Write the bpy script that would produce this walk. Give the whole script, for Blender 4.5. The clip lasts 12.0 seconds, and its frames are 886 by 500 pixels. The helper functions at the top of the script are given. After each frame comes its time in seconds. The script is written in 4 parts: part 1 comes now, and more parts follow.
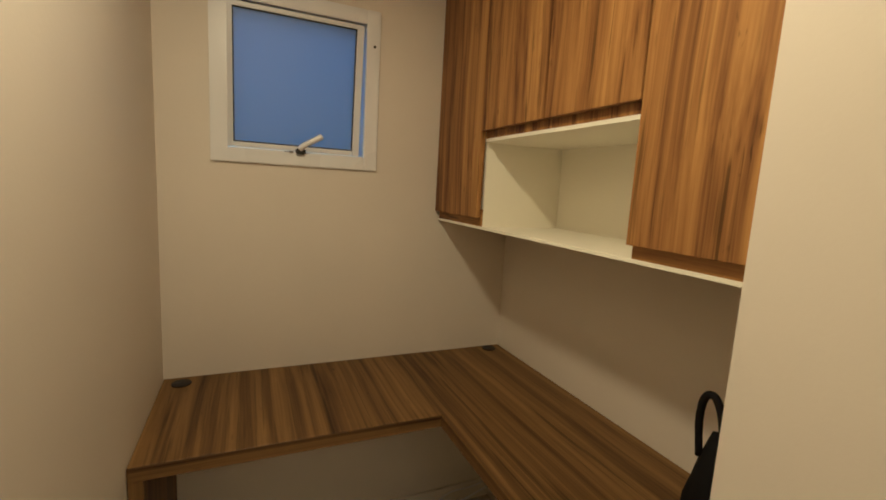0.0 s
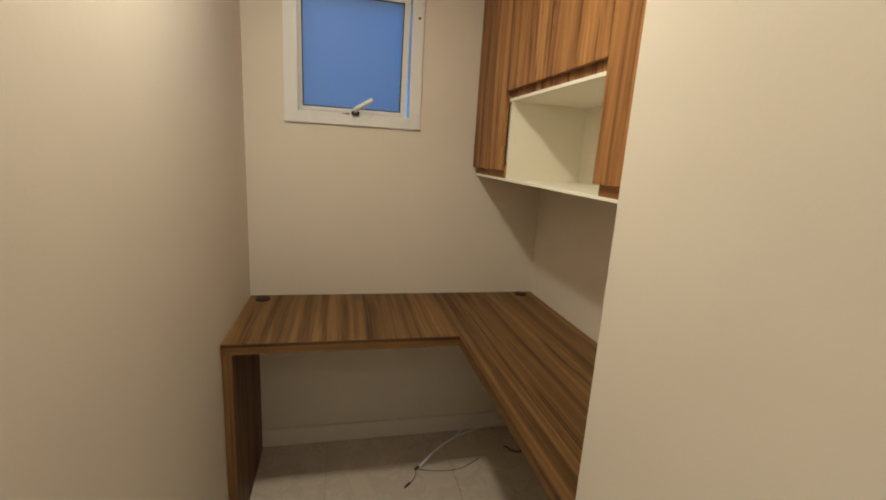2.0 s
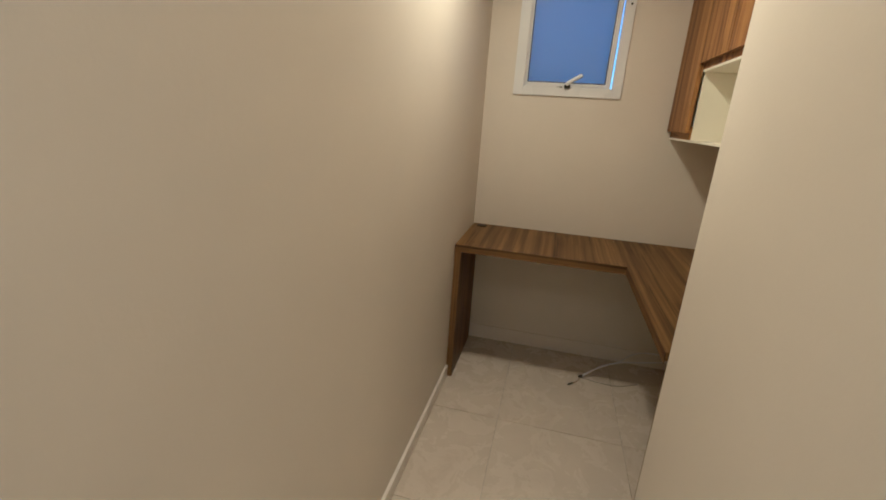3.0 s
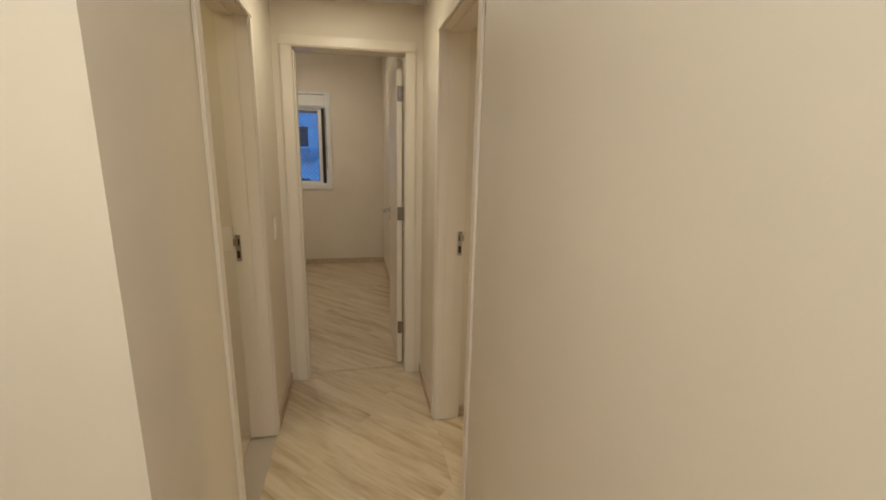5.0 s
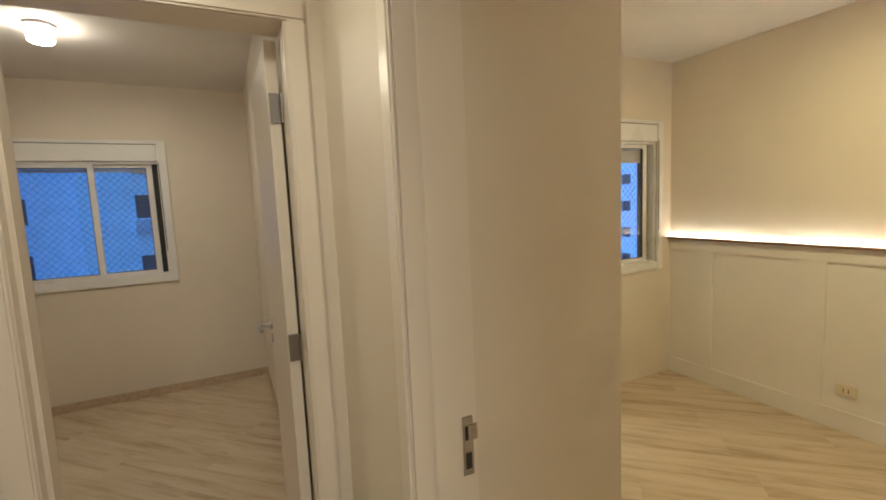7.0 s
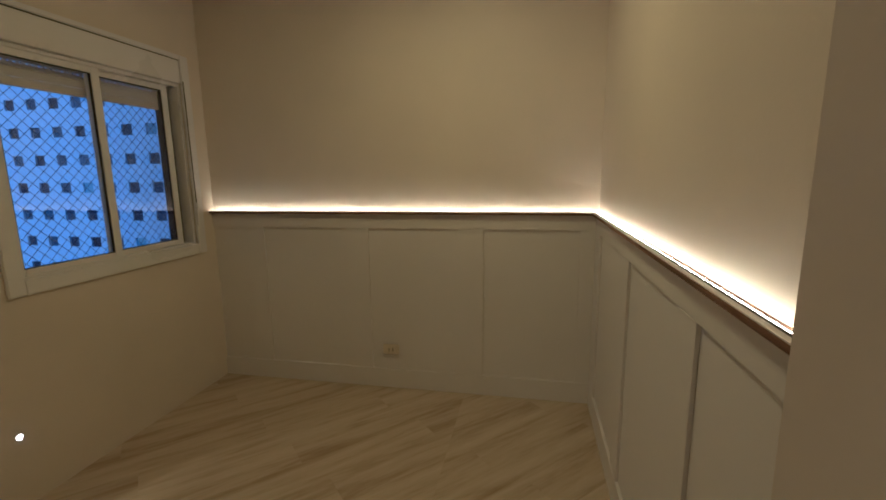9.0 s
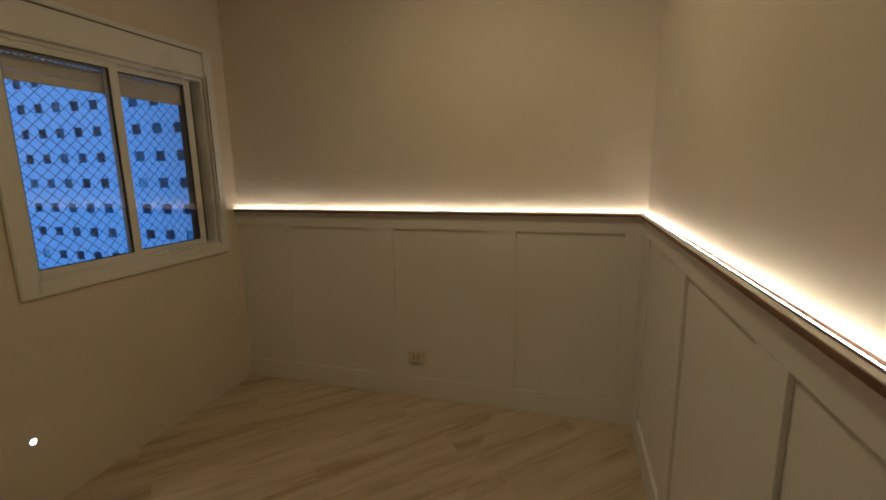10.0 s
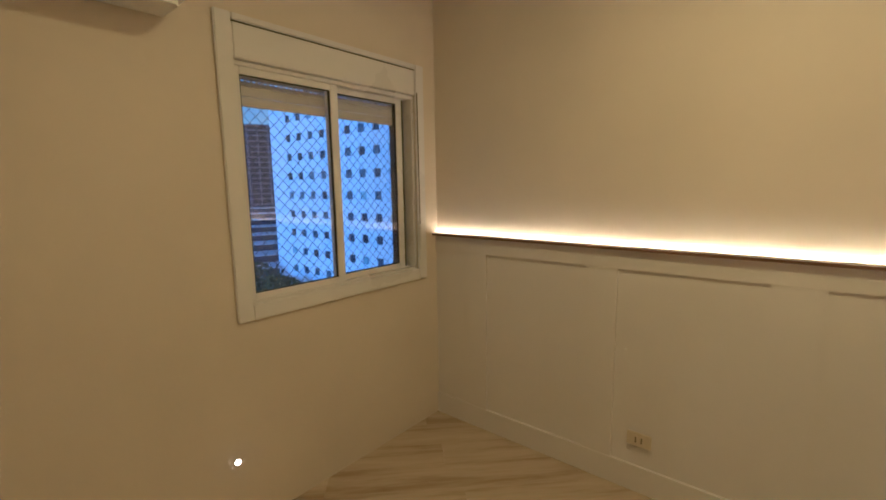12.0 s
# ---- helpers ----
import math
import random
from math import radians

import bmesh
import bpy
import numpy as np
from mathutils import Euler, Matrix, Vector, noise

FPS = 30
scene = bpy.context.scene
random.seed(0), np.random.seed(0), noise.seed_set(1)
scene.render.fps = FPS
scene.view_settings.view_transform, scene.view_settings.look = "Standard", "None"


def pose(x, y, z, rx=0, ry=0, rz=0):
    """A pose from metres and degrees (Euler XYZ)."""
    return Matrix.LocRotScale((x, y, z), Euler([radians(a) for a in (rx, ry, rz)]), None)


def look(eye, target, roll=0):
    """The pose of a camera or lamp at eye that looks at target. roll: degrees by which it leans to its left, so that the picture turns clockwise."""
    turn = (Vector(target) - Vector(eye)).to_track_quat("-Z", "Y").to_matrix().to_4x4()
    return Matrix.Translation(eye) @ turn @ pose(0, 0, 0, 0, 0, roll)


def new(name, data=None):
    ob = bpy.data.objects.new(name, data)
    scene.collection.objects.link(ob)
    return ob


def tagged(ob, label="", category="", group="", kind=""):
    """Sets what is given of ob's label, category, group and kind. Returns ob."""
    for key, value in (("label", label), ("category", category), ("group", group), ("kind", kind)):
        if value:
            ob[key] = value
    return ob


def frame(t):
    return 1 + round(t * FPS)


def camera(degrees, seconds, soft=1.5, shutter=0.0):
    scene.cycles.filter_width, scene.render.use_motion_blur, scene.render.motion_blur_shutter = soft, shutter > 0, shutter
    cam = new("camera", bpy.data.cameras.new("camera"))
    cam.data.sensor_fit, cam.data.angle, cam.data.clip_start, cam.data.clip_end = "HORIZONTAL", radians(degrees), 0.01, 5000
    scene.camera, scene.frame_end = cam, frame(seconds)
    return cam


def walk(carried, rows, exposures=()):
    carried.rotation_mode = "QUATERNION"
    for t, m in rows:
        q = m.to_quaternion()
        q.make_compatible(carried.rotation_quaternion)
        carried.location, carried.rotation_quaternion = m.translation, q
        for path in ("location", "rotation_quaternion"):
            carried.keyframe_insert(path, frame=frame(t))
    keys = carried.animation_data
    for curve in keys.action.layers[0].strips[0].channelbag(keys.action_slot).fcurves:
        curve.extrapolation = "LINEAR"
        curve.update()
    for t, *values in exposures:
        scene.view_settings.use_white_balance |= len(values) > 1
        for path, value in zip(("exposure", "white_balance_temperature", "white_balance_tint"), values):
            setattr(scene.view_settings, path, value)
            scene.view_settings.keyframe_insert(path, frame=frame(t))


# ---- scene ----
cam = camera(90.4, 12.0, soft=1.8)
PATH = [
    (0, (-1.663, -0.269, 1.442), (0.146, -1.075, 1.165), 3.2),
    (0.5, (-1.459, -0.323, 1.474), (0.245, -1.334, 1.199), 2.6),
    (1, (-1.431, -0.335, 1.461), (0.216, -1.421, 1.133), 2.5),
    (1.5, (-1.626, -0.36, 1.434), (0.173, -1.151, 1.065), 3.2),
    (2, (-1.96, -0.381, 1.399), (-0.059, -0.834, 0.972), 3.4),
    (2.5, (-2.274, -0.403, 1.384), (-0.341, -0.441, 0.875), 3.9),
    (3, (-2.565, -0.433, 1.36), (-0.706, 0.011, 0.773), 3.8),
    (3.5, (-2.826, -0.375, 1.346), (-1.21, 0.627, 0.725), 3.5),
    (3.6, (-2.875, -0.352, 1.35), (-1.323, 0.759, 0.751), 2.4),
    (3.7, (-2.899, -0.327, 1.386), (-1.448, 0.891, 0.745), 2.2),
    (5.3, (-2.828, 0.381, 1.564), (-2.57, 2.327, 1.178), 1.2),
    (5.5, (-2.804, 0.525, 1.583), (-2.59, 2.485, 1.25), 0.9),
    (6, (-2.774, 0.907, 1.583), (-2.583, 2.886, 1.368), 1.1),
    (6.5, (-2.779, 1.289, 1.556), (-2.384, 3.241, 1.376), -0.4),
    (6.9, (-2.754, 1.585, 1.557), (-1.988, 3.421, 1.352), -2.1),
    (7, (-2.737, 1.646, 1.554), (-1.865, 3.434, 1.341), -2.5),
    (7.2, (-2.689, 1.759, 1.545), (-1.6, 3.42, 1.316), -2.8),
    (7.5, (-2.575, 1.859, 1.515), (-1.173, 3.266, 1.278), -2.8),
    (7.7, (-2.495, 1.921, 1.499), (-0.913, 3.118, 1.248), -2.6),
    (9.3, (-1.886, 2.045, 1.411), (0.05, 2.405, 1.062), -0.6),
    (9.5, (-1.833, 2.047, 1.421), (0.098, 2.426, 1.06), -0.6),
    (10, (-1.778, 2.038, 1.426), (0.111, 2.584, 1.062), -0.9),
    (10.5, (-1.736, 2.073, 1.44), (0.066, 2.846, 1.05), -0.4),
    (11, (-1.711, 2.134, 1.425), (-0.016, 3.105, 0.994), 0.1),
    (11.5, (-1.618, 2.229, 1.387), (-0.014, 3.348, 0.971), -0.1),
    (12, (-1.399, 2.39, 1.47), (0.118, 3.66, 1.181), -0.9),
]
EXPOSURES = [(0.0, 0.12, 3720, 10), (0.5, 0.3, 3760, 10), (1.2, 0.46, 3700, 10), (2.0, 0.42, 3450, 11), (2.5, 0.42, 3410, 12), (3.6, 0.49, 3420, 12), (5.4, 0.74, 3530, 10), (6.2, 0.85, 3510, 10), (6.9, 0.82, 3490, 10), (7.6, -0.12, 3570, 13), (9.3, -0.8, 3515, 14), (9.6, -0.8, 3515, 14), (10.0, -1.0, 3600, 14), (10.5, -0.9, 3620, 15), (11.0, -0.37, 3700, 16), (11.5, -0.14, 3700, 15), (12.0, -0.06, 3690, 15)]
walk(cam, [(t, look(eye, target, roll)) for t, eye, target, roll in PATH], EXPOSURES)

# ---- light ----
world = bpy.data.worlds.new("dusk")
scene.world = world
world.use_nodes = True
sky = world.node_tree.nodes.new("ShaderNodeTexSky")
sky.sky_type = "NISHITA"
sky.sun_disc = False
sky.sun_elevation = radians(9)
sky.sun_rotation = radians(268)
world.node_tree.links.new(sky.outputs[0], world.node_tree.nodes["Background"].inputs[0])
world.node_tree.nodes["Background"].inputs[1].default_value = 0.12
sun_data = bpy.data.lights.new("sun", "SUN")
sun_data.energy, sun_data.angle, sun_data.color = 2.0, radians(20), (0.48, 0.76, 1.0)
sun = new("sun", sun_data)
sun.matrix_world = look((-28, -1.0, 5), (0, 0, 0))
WARM = (1.0, 0.56, 0.160)
AMBER = (1.0, 0.525, 0.090)
DAY = (1.0, 0.60, 0.213)


def lamp(name, place, watts, size=0.16, color=WARM):
    data = bpy.data.lights.new(name, "AREA")
    data.shape, data.size, data.energy, data.color = "DISK", size, watts, color
    ob = new(name, data)
    ob.location = place
    return ob


lamp("office_lamp", (-1.1, -0.27, 2.25), 12.7, 0.13)
lamp("corridor_lamp", (-2.9, 2.45, 2.335), 3.8)
# added fill, standing in for the cooler light out of the unseen hall
lamp("hall_lamp", (-2.95, -0.22, 2.60), 33, 1.2, DAY)
lamp("bathroom_lamp", (-4.0, 1.8, 2.335), 3.2, 0.16, AMBER)
# no lamp known here: fill added under the ceiling to lift walls and floor
lamp("bedroom_lamp", (-0.42, 2.5, 2.60), 17, 0.3, AMBER)
lamp("far_bedroom_lamp", (-3.56, 4.86, 2.518), 8, 0.12, WARM)

for x in (-0.648, -1.188):
    beam = bpy.data.lights.new("night_light_beam", "SPOT")
    beam.energy, beam.color, beam.spot_size, beam.spot_blend, beam.shadow_soft_size = 5.0, WARM, radians(90), 0.12, 0.008
    new("night_light_beam", beam).matrix_world = look((x, 4.165, 0.318), (x, 3.0, 0.318))

# ---- materials ----


def material(name, color, rough=0.5, metal=0.0):
    m = bpy.data.materials.new(name)
    m.use_nodes = True
    b = m.node_tree.nodes["Principled BSDF"]
    b.inputs["Base Color"].default_value = (*color, 1)
    b.inputs["Roughness"].default_value = rough
    b.inputs["Metallic"].default_value = metal
    return m, m.node_tree, b


def node(tree, kind, **values):
    n = tree.nodes.new(kind)
    for key, value in values.items():
        n.inputs[key.replace("_", " ")].default_value = value
    return n


def mapped(tree, scale=(1, 1, 1), turn=0.0, shift=False):
    """Object coordinates, stretched; with shift, each object takes its own stretch of the pattern."""
    co = tree.nodes.new("ShaderNodeTexCoord")
    mp = tree.nodes.new("ShaderNodeMapping")
    mp.inputs["Scale"].default_value = scale
    mp.inputs["Rotation"].default_value = (0, 0, turn)
    tree.links.new(co.outputs["Object"], mp.inputs["Vector"])
    if shift:
        info = tree.nodes.new("ShaderNodeObjectInfo")
        mul = tree.nodes.new("ShaderNodeMath")
        mul.operation = "MULTIPLY"
        mul.inputs[1].default_value = 37.0
        comb = tree.nodes.new("ShaderNodeCombineXYZ")
        tree.links.new(info.outputs["Random"], mul.inputs[0])
        for i in range(3):
            tree.links.new(mul.outputs[0], comb.inputs[i])
        tree.links.new(comb.outputs[0], mp.inputs["Location"])
    return mp.outputs[0]


def ramp(tree, source, *stops):
    r = tree.nodes.new("ShaderNodeValToRGB")
    el = r.color_ramp.elements
    while len(el) < len(stops):
        el.new(0.5)
    for e, (at, color) in zip(el, stops):
        e.position, e.color = at, (*color, 1)
    tree.links.new(source, r.inputs[0])
    return r.outputs[0]


def relief(tree, b, height, strength, distance=0.002):
    bump = tree.nodes.new("ShaderNodeBump")
    bump.inputs["Strength"].default_value = strength
    bump.inputs["Distance"].default_value = distance
    tree.links.new(height, bump.inputs["Height"])
    tree.links.new(bump.outputs[0], b.inputs["Normal"])


def paint(name, color, rough=0.55, grain=90, strength=0.15, drift=0.04):
    """Rolled paint: fine orange-peel relief and a faint drift of tone."""
    m, tree, b = material(name, color, rough)
    co = mapped(tree)
    fine = node(tree, "ShaderNodeTexNoise", Scale=grain, Detail=3.0)
    wide = node(tree, "ShaderNodeTexNoise", Scale=1.7, Detail=4.0)
    tree.links.new(co, fine.inputs["Vector"])
    tree.links.new(co, wide.inputs["Vector"])
    a = tuple(c * (1 - drift) for c in color)
    z = tuple(min(1, c * (1 + drift)) for c in color)
    tree.links.new(ramp(tree, wide.outputs[0], (0.3, a), (0.7, z)), b.inputs["Base Color"])
    tree.links.new(ramp(tree, wide.outputs[0], (0.3, (rough - 0.06,) * 3), (0.7, (rough + 0.06,) * 3)), b.inputs["Roughness"])
    relief(tree, b, fine.outputs[0], strength)
    return m


def timber(name, dark, mid, light, axis, rough=0.5, across=62.0, along=2.6, spread=0.095, wide=0.30, shift=True, wander=0.0, streak=0.0):
    """Straight-grained veneer; axis: along which the grain runs. spread: how far the tones lie apart, less is stronger.
    wander: metres by which the grain drifts sideways; streak: depth of the fine dark pore lines."""
    m, tree, b = material(name, mid, rough)
    soft = [2.2] * 3
    soft[axis] = 1.1
    drift = node(tree, "ShaderNodeTexNoise", Scale=1.0, Detail=2.0)
    tree.links.new(mapped(tree, tuple(soft), 0, shift), drift.inputs["Vector"])

    def layer(a, l, detail, warp):
        s = [a] * 3
        s[axis] = l
        n = node(tree, "ShaderNodeTexNoise", Scale=1.0, Detail=detail, Roughness=0.62, Distortion=warp)
        source = mapped(tree, tuple(s), 0, shift)
        if wander:
            push = tree.nodes.new("ShaderNodeVectorMath")
            push.operation = "MULTIPLY_ADD"
            push.inputs[1].default_value = (wander * a,) * 3
            tree.links.new(drift.outputs["Color"], push.inputs[0])
            tree.links.new(source, push.inputs[2])
            source = push.outputs[0]
        tree.links.new(source, n.inputs["Vector"])
        return n.outputs[0]

    def blend(a, c, f):
        mix = tree.nodes.new("ShaderNodeMix")
        mix.inputs[0].default_value = f
        tree.links.new(a, mix.inputs[2])
        tree.links.new(c, mix.inputs[3])
        return mix.outputs[0]

    fine = layer(across * 4, along * 5, 2.0, 0.0)
    bands = layer(across, along, 5.0, 0.3)
    broad = layer(across * 0.3, along * 0.45, 2.0, 0.8)
    tone = blend(blend(bands, fine, 0.22), broad, wide)
    color = ramp(tree, tone, (0.5 - spread, dark), (0.5, mid), (0.5 + spread, light))
    if streak:
        pores = ramp(tree, layer(across * 2.1, along * 1.6, 3.0, 0.2), (0.33, (1 - streak,) * 3), (0.43, (1, 1, 1)))
        flecks = ramp(tree, layer(across * 1.6, along * 22.0, 2.0, 0.5), (0.68, (1, 1, 1)), (0.76, (1 - streak * 0.8,) * 3))
        for veil in (pores, flecks):
            mul = tree.nodes.new("ShaderNodeMix")
            mul.data_type, mul.blend_type = "RGBA", "MULTIPLY"
            mul.inputs[0].default_value = 1.0
            tree.links.new(color, mul.inputs[6])
            tree.links.new(veil, mul.inputs[7])
            color = mul.outputs[2]
    tree.links.new(color, b.inputs["Base Color"])
    b.inputs["Specular IOR Level"].default_value = 0.18
    relief(tree, b, fine, 0.08, 0.001)
    return m


wall_paint = paint("cream_wall_paint", (0.716, 0.655, 0.526))
white_paint = paint("white_ceiling_paint", (0.80, 0.775, 0.73), 0.7)
trim_paint = paint("white_satin_trim", (0.77, 0.705, 0.585), 0.33, 40, 0.04, 0.015)
board_paint = paint("white_wainscot_lacquer", (0.76, 0.735, 0.70), 0.42, 40, 0.04, 0.02)
niche_white = paint("off_white_melamine", (0.90, 0.855, 0.665), 0.4, 60, 0.03, 0.02)
alu_white = paint("white_coated_aluminium", (0.78, 0.77, 0.76), 0.3, 60, 0.02, 0.02)
WOOD = ((0.09, 0.034, 0.004), (0.29, 0.142, 0.010), (0.45, 0.243, 0.019))
# cabinet walnut again, darkened: the shade on the desk is in these tones
SHADED_WOOD = ((0.044, 0.019, 0.003), (0.137, 0.075, 0.0088), (0.24, 0.137, 0.018))
veneer_up = timber("walnut_veneer_upright", *WOOD, 2, 0.5, 38.0, 0.6, 0.11, 0.3, True, 0.06, 0.58)
desk_x = timber("shaded_walnut_veneer_lengthwise", *SHADED_WOOD, 0, 0.5, 30.0, 0.4, 0.115, 0.3, True, 0.03, 0.48)
desk_y = timber("shaded_walnut_veneer_crosswise", *SHADED_WOOD, 1, 0.5, 30.0, 0.4, 0.115, 0.3, True, 0.03, 0.48)
desk_up = timber("shaded_walnut_veneer_upright", *SHADED_WOOD, 2, 0.5, 30.0, 0.4, 0.115, 0.3, True, 0.03, 0.48)
veneer_x = timber("walnut_veneer_lengthwise", *WOOD, 0, 0.5, 38.0, 0.6, 0.11, 0.3, True, 0.06, 0.58)
baseboard_tan = timber("tan_baseboard", (0.42, 0.325, 0.21), (0.50, 0.395, 0.27), (0.56, 0.455, 0.32), 1, 0.5)
ledge_wood = timber("dark_ledge_wood", (0.10, 0.055, 0.025), (0.2, 0.115, 0.055), (0.28, 0.17, 0.09), 0, 0.5)
laminate = timber("pale_oak_laminate", (0.33, 0.25, 0.14), (0.52, 0.435, 0.275), (0.61, 0.53, 0.355), 0, 0.36, 12.0, 1.2, 0.165, 0.16)
hinge_steel = material("aged_steel", (0.26, 0.24, 0.22), 0.42, 1.0)[0]
steel = material("brushed_steel", (0.50, 0.48, 0.45), 0.3, 1.0)[0]
dark_metal = material("dark_slot", (0.03, 0.027, 0.025), 0.6)[0]
black_rubber = material("black_rubber", (0.02, 0.02, 0.022), 0.55)[0]
switch_plastic = material("ivory_plastic", (0.80, 0.75, 0.62), 0.35)[0]
aged_ivory = material("aged_ivory_plastic", (0.70, 0.63, 0.45), 0.4)[0]
cable_white = material("white_cable", (0.75, 0.73, 0.70), 0.4)[0]
lead_copper = material("copper_lead", (0.30, 0.14, 0.06), 0.5)[0]
bag_fabric = paint("black_fabric", (0.009, 0.008, 0.008), 0.8, 300, 0.5, 0.3)
bag_fabric.node_tree.nodes["Principled BSDF"].inputs["Specular IOR Level"].default_value = 0.15
ac_plastic = material("white_ac_plastic", (0.78, 0.77, 0.74), 0.35)[0]
grommet = material("dark_brown_plastic", (0.014, 0.009, 0.006), 0.6)[0]
shutter_mat = paint("grey_beige_shutter", (0.42, 0.385, 0.33), 0.45, 40, 0.03, 0.03)
grout = paint("grout", (0.42, 0.37, 0.30), 0.85)


def glowing(name, color, strength):
    m, tree, b = material(name, (0.8, 0.8, 0.8), 0.5)
    b.inputs["Emission Color"].default_value = (*color, 1)
    b.inputs["Emission Strength"].default_value = strength
    return m


led_glow = glowing("led_diffuser", (1.0, 0.56, 0.178), 100.0)
lamp_glow = glowing("lamp_glass", (1.0, 0.54, 0.162), 42.0)
dot_glow = glowing("night_light_lens", (1.0, 0.6, 0.28), 60.0)


def glass_of(name, color, rough):
    m, tree, b = material(name, color, rough)
    b.inputs["Transmission Weight"].default_value = 1.0
    b.inputs["IOR"].default_value = 1.75
    return m


clear_glass = glass_of("clear_glass", (0.97, 0.98, 0.99), 0.0)
frosted_glass = glass_of("frosted_glass", (0.36, 0.36, 0.375), 0.55)


def porcelain(name, color):
    m, tree, b = material(name, color, 0.22)
    co = mapped(tree, (1, 1, 1), 0, True)
    cloud = node(tree, "ShaderNodeTexNoise", Scale=2.6, Detail=6.0, Roughness=0.62)
    speck = node(tree, "ShaderNodeTexNoise", Scale=160.0, Detail=2.0)
    tree.links.new(co, cloud.inputs["Vector"])
    tree.links.new(co, speck.inputs["Vector"])
    a = tuple(c * 0.92 for c in color)
    smear = node(tree, "ShaderNodeTexNoise", Scale=7.0, Detail=5.0, Roughness=0.7, Distortion=0.6)
    tree.links.new(co, smear.inputs["Vector"])
    mul = tree.nodes.new("ShaderNodeMix")
    mul.data_type, mul.blend_type = "RGBA", "MULTIPLY"
    mul.inputs[0].default_value = 1.0
    tree.links.new(ramp(tree, cloud.outputs[0], (0.35, a), (0.6, color)), mul.inputs[6])
    tree.links.new(ramp(tree, smear.outputs[0], (0.28, (0.86, 0.84, 0.80)), (0.42, (1, 1, 1))), mul.inputs[7])
    tree.links.new(mul.outputs[2], b.inputs["Base Color"])
    tree.links.new(ramp(tree, smear.outputs[0], (0.3, (0.42,) * 3), (0.6, (0.2,) * 3)), b.inputs["Roughness"])
    relief(tree, b, speck.outputs[0], 0.04, 0.0005)
    return m


tile_mat = porcelain("cream_porcelain", (0.62, 0.54, 0.405))

# ---- mesh helpers ----


def boxes(*items, bevel=0.0, segments=2):
    """One bmesh of boxes, each given as x0, x1, y0, y1, z0, z1."""
    bm = bmesh.new()
    for x0, x1, y0, y1, z0, z1 in items:
        bmesh.ops.create_cube(bm, size=1.0, matrix=Matrix.Translation(((x0 + x1) / 2, (y0 + y1) / 2, (z0 + z1) / 2)) @ Matrix.Diagonal((x1 - x0, y1 - y0, z1 - z0, 1)))
    if bevel:
        bmesh.ops.bevel(bm, geom=bm.edges[:], offset=bevel, segments=segments, affect="EDGES", clamp_overlap=True)
    return bm


def disc(radius, depth, m=Matrix(), sides=32, top=None, bevel=0.0):
    bm = bmesh.new()
    bmesh.ops.create_cone(bm, cap_ends=True, segments=sides, radius1=radius, radius2=radius if top is None else top, depth=depth, matrix=m)
    if bevel:
        rim = [e for e in bm.edges if len(e.link_faces) == 2 and any(len(f.verts) > 4 for f in e.link_faces)]
        bmesh.ops.bevel(bm, geom=rim, offset=bevel, segments=2, affect="EDGES")
    return bm


def part(name, bm, mat, parent=None, label="", smooth=False):
    """Links a bmesh as one mesh object, under a thing or a part if given."""
    mesh = bpy.data.meshes.new(name)
    bm.to_mesh(mesh)
    bm.free()
    if smooth:
        for p in mesh.polygons:
            p.use_smooth = True
    if mat:
        mesh.materials.append(mat)
    ob = new(name, mesh)
    if parent:
        ob.parent = parent
    if label:
        ob["label"] = label
    return ob


def structure(name, bm, mat, label="", category=""):
    return tagged(part(name, bm, mat), label, category, "", "structure")


def thing(name, label, category, place=(0, 0, 0), group="", turn=0.0):
    ob = new(name)
    ob.empty_display_size = 0.05
    ob.matrix_world = pose(*place, 0, 0, turn)
    return tagged(ob, label, category, group)


def tube(points, radius, sides=8, closed=False):
    """A swept round bar through the points."""
    bm = bmesh.new()
    pts = [Vector(p) for p in points]
    n = len(pts)
    rings = []
    for i, p in enumerate(pts):
        if closed:
            d = pts[(i + 1) % n] - pts[i - 1]
        else:
            d = pts[min(i + 1, n - 1)] - pts[max(i - 1, 0)]
        q = d.to_track_quat("Z", "Y")
        rings.append([bm.verts.new(p + q @ Vector((radius * math.cos(2 * math.pi * k / sides), radius * math.sin(2 * math.pi * k / sides), 0))) for k in range(sides)])
    for i in range(n if closed else n - 1):
        a, b = rings[i], rings[(i + 1) % n]
        for k in range(sides):
            bm.faces.new((a[k], a[(k + 1) % sides], b[(k + 1) % sides], b[k]))
    if not closed:
        bm.faces.new(rings[0][::-1])
        bm.faces.new(rings[-1])
    bmesh.ops.recalc_face_normals(bm, faces=bm.faces[:])
    return bm


def smooth_line(points, steps=8):
    """A rounded line through the points (Catmull-Rom)."""
    p = [Vector(q) for q in points]
    p = [2 * p[0] - p[1]] + p + [2 * p[-1] - p[-2]]
    out = []
    for i in range(1, len(p) - 2):
        for s in range(steps):
            t = s / steps
            a, b, c, d = p[i - 1], p[i], p[i + 1], p[i + 2]
            out.append(0.5 * (2 * b + (c - a) * t + (2 * a - 5 * b + 4 * c - d) * t * t + (3 * b - a - 3 * c + d) * t ** 3))
    return out + [p[-2]]


# ---- plan ----
CEIL = 2.62      # rooms
LOW = 2.35       # corridor and bathroom
HEAD = 2.094     # door openings
CR, CL = -2.442, -3.307         # corridor faces
B_IN = -2.30                    # bedroom face of the corridor wall
B_E, B_S, B_N = 0.676, 1.65, 4.175
A_N, A_E, A_W = 6.074, -2.50, -5.30
O_S = -1.309

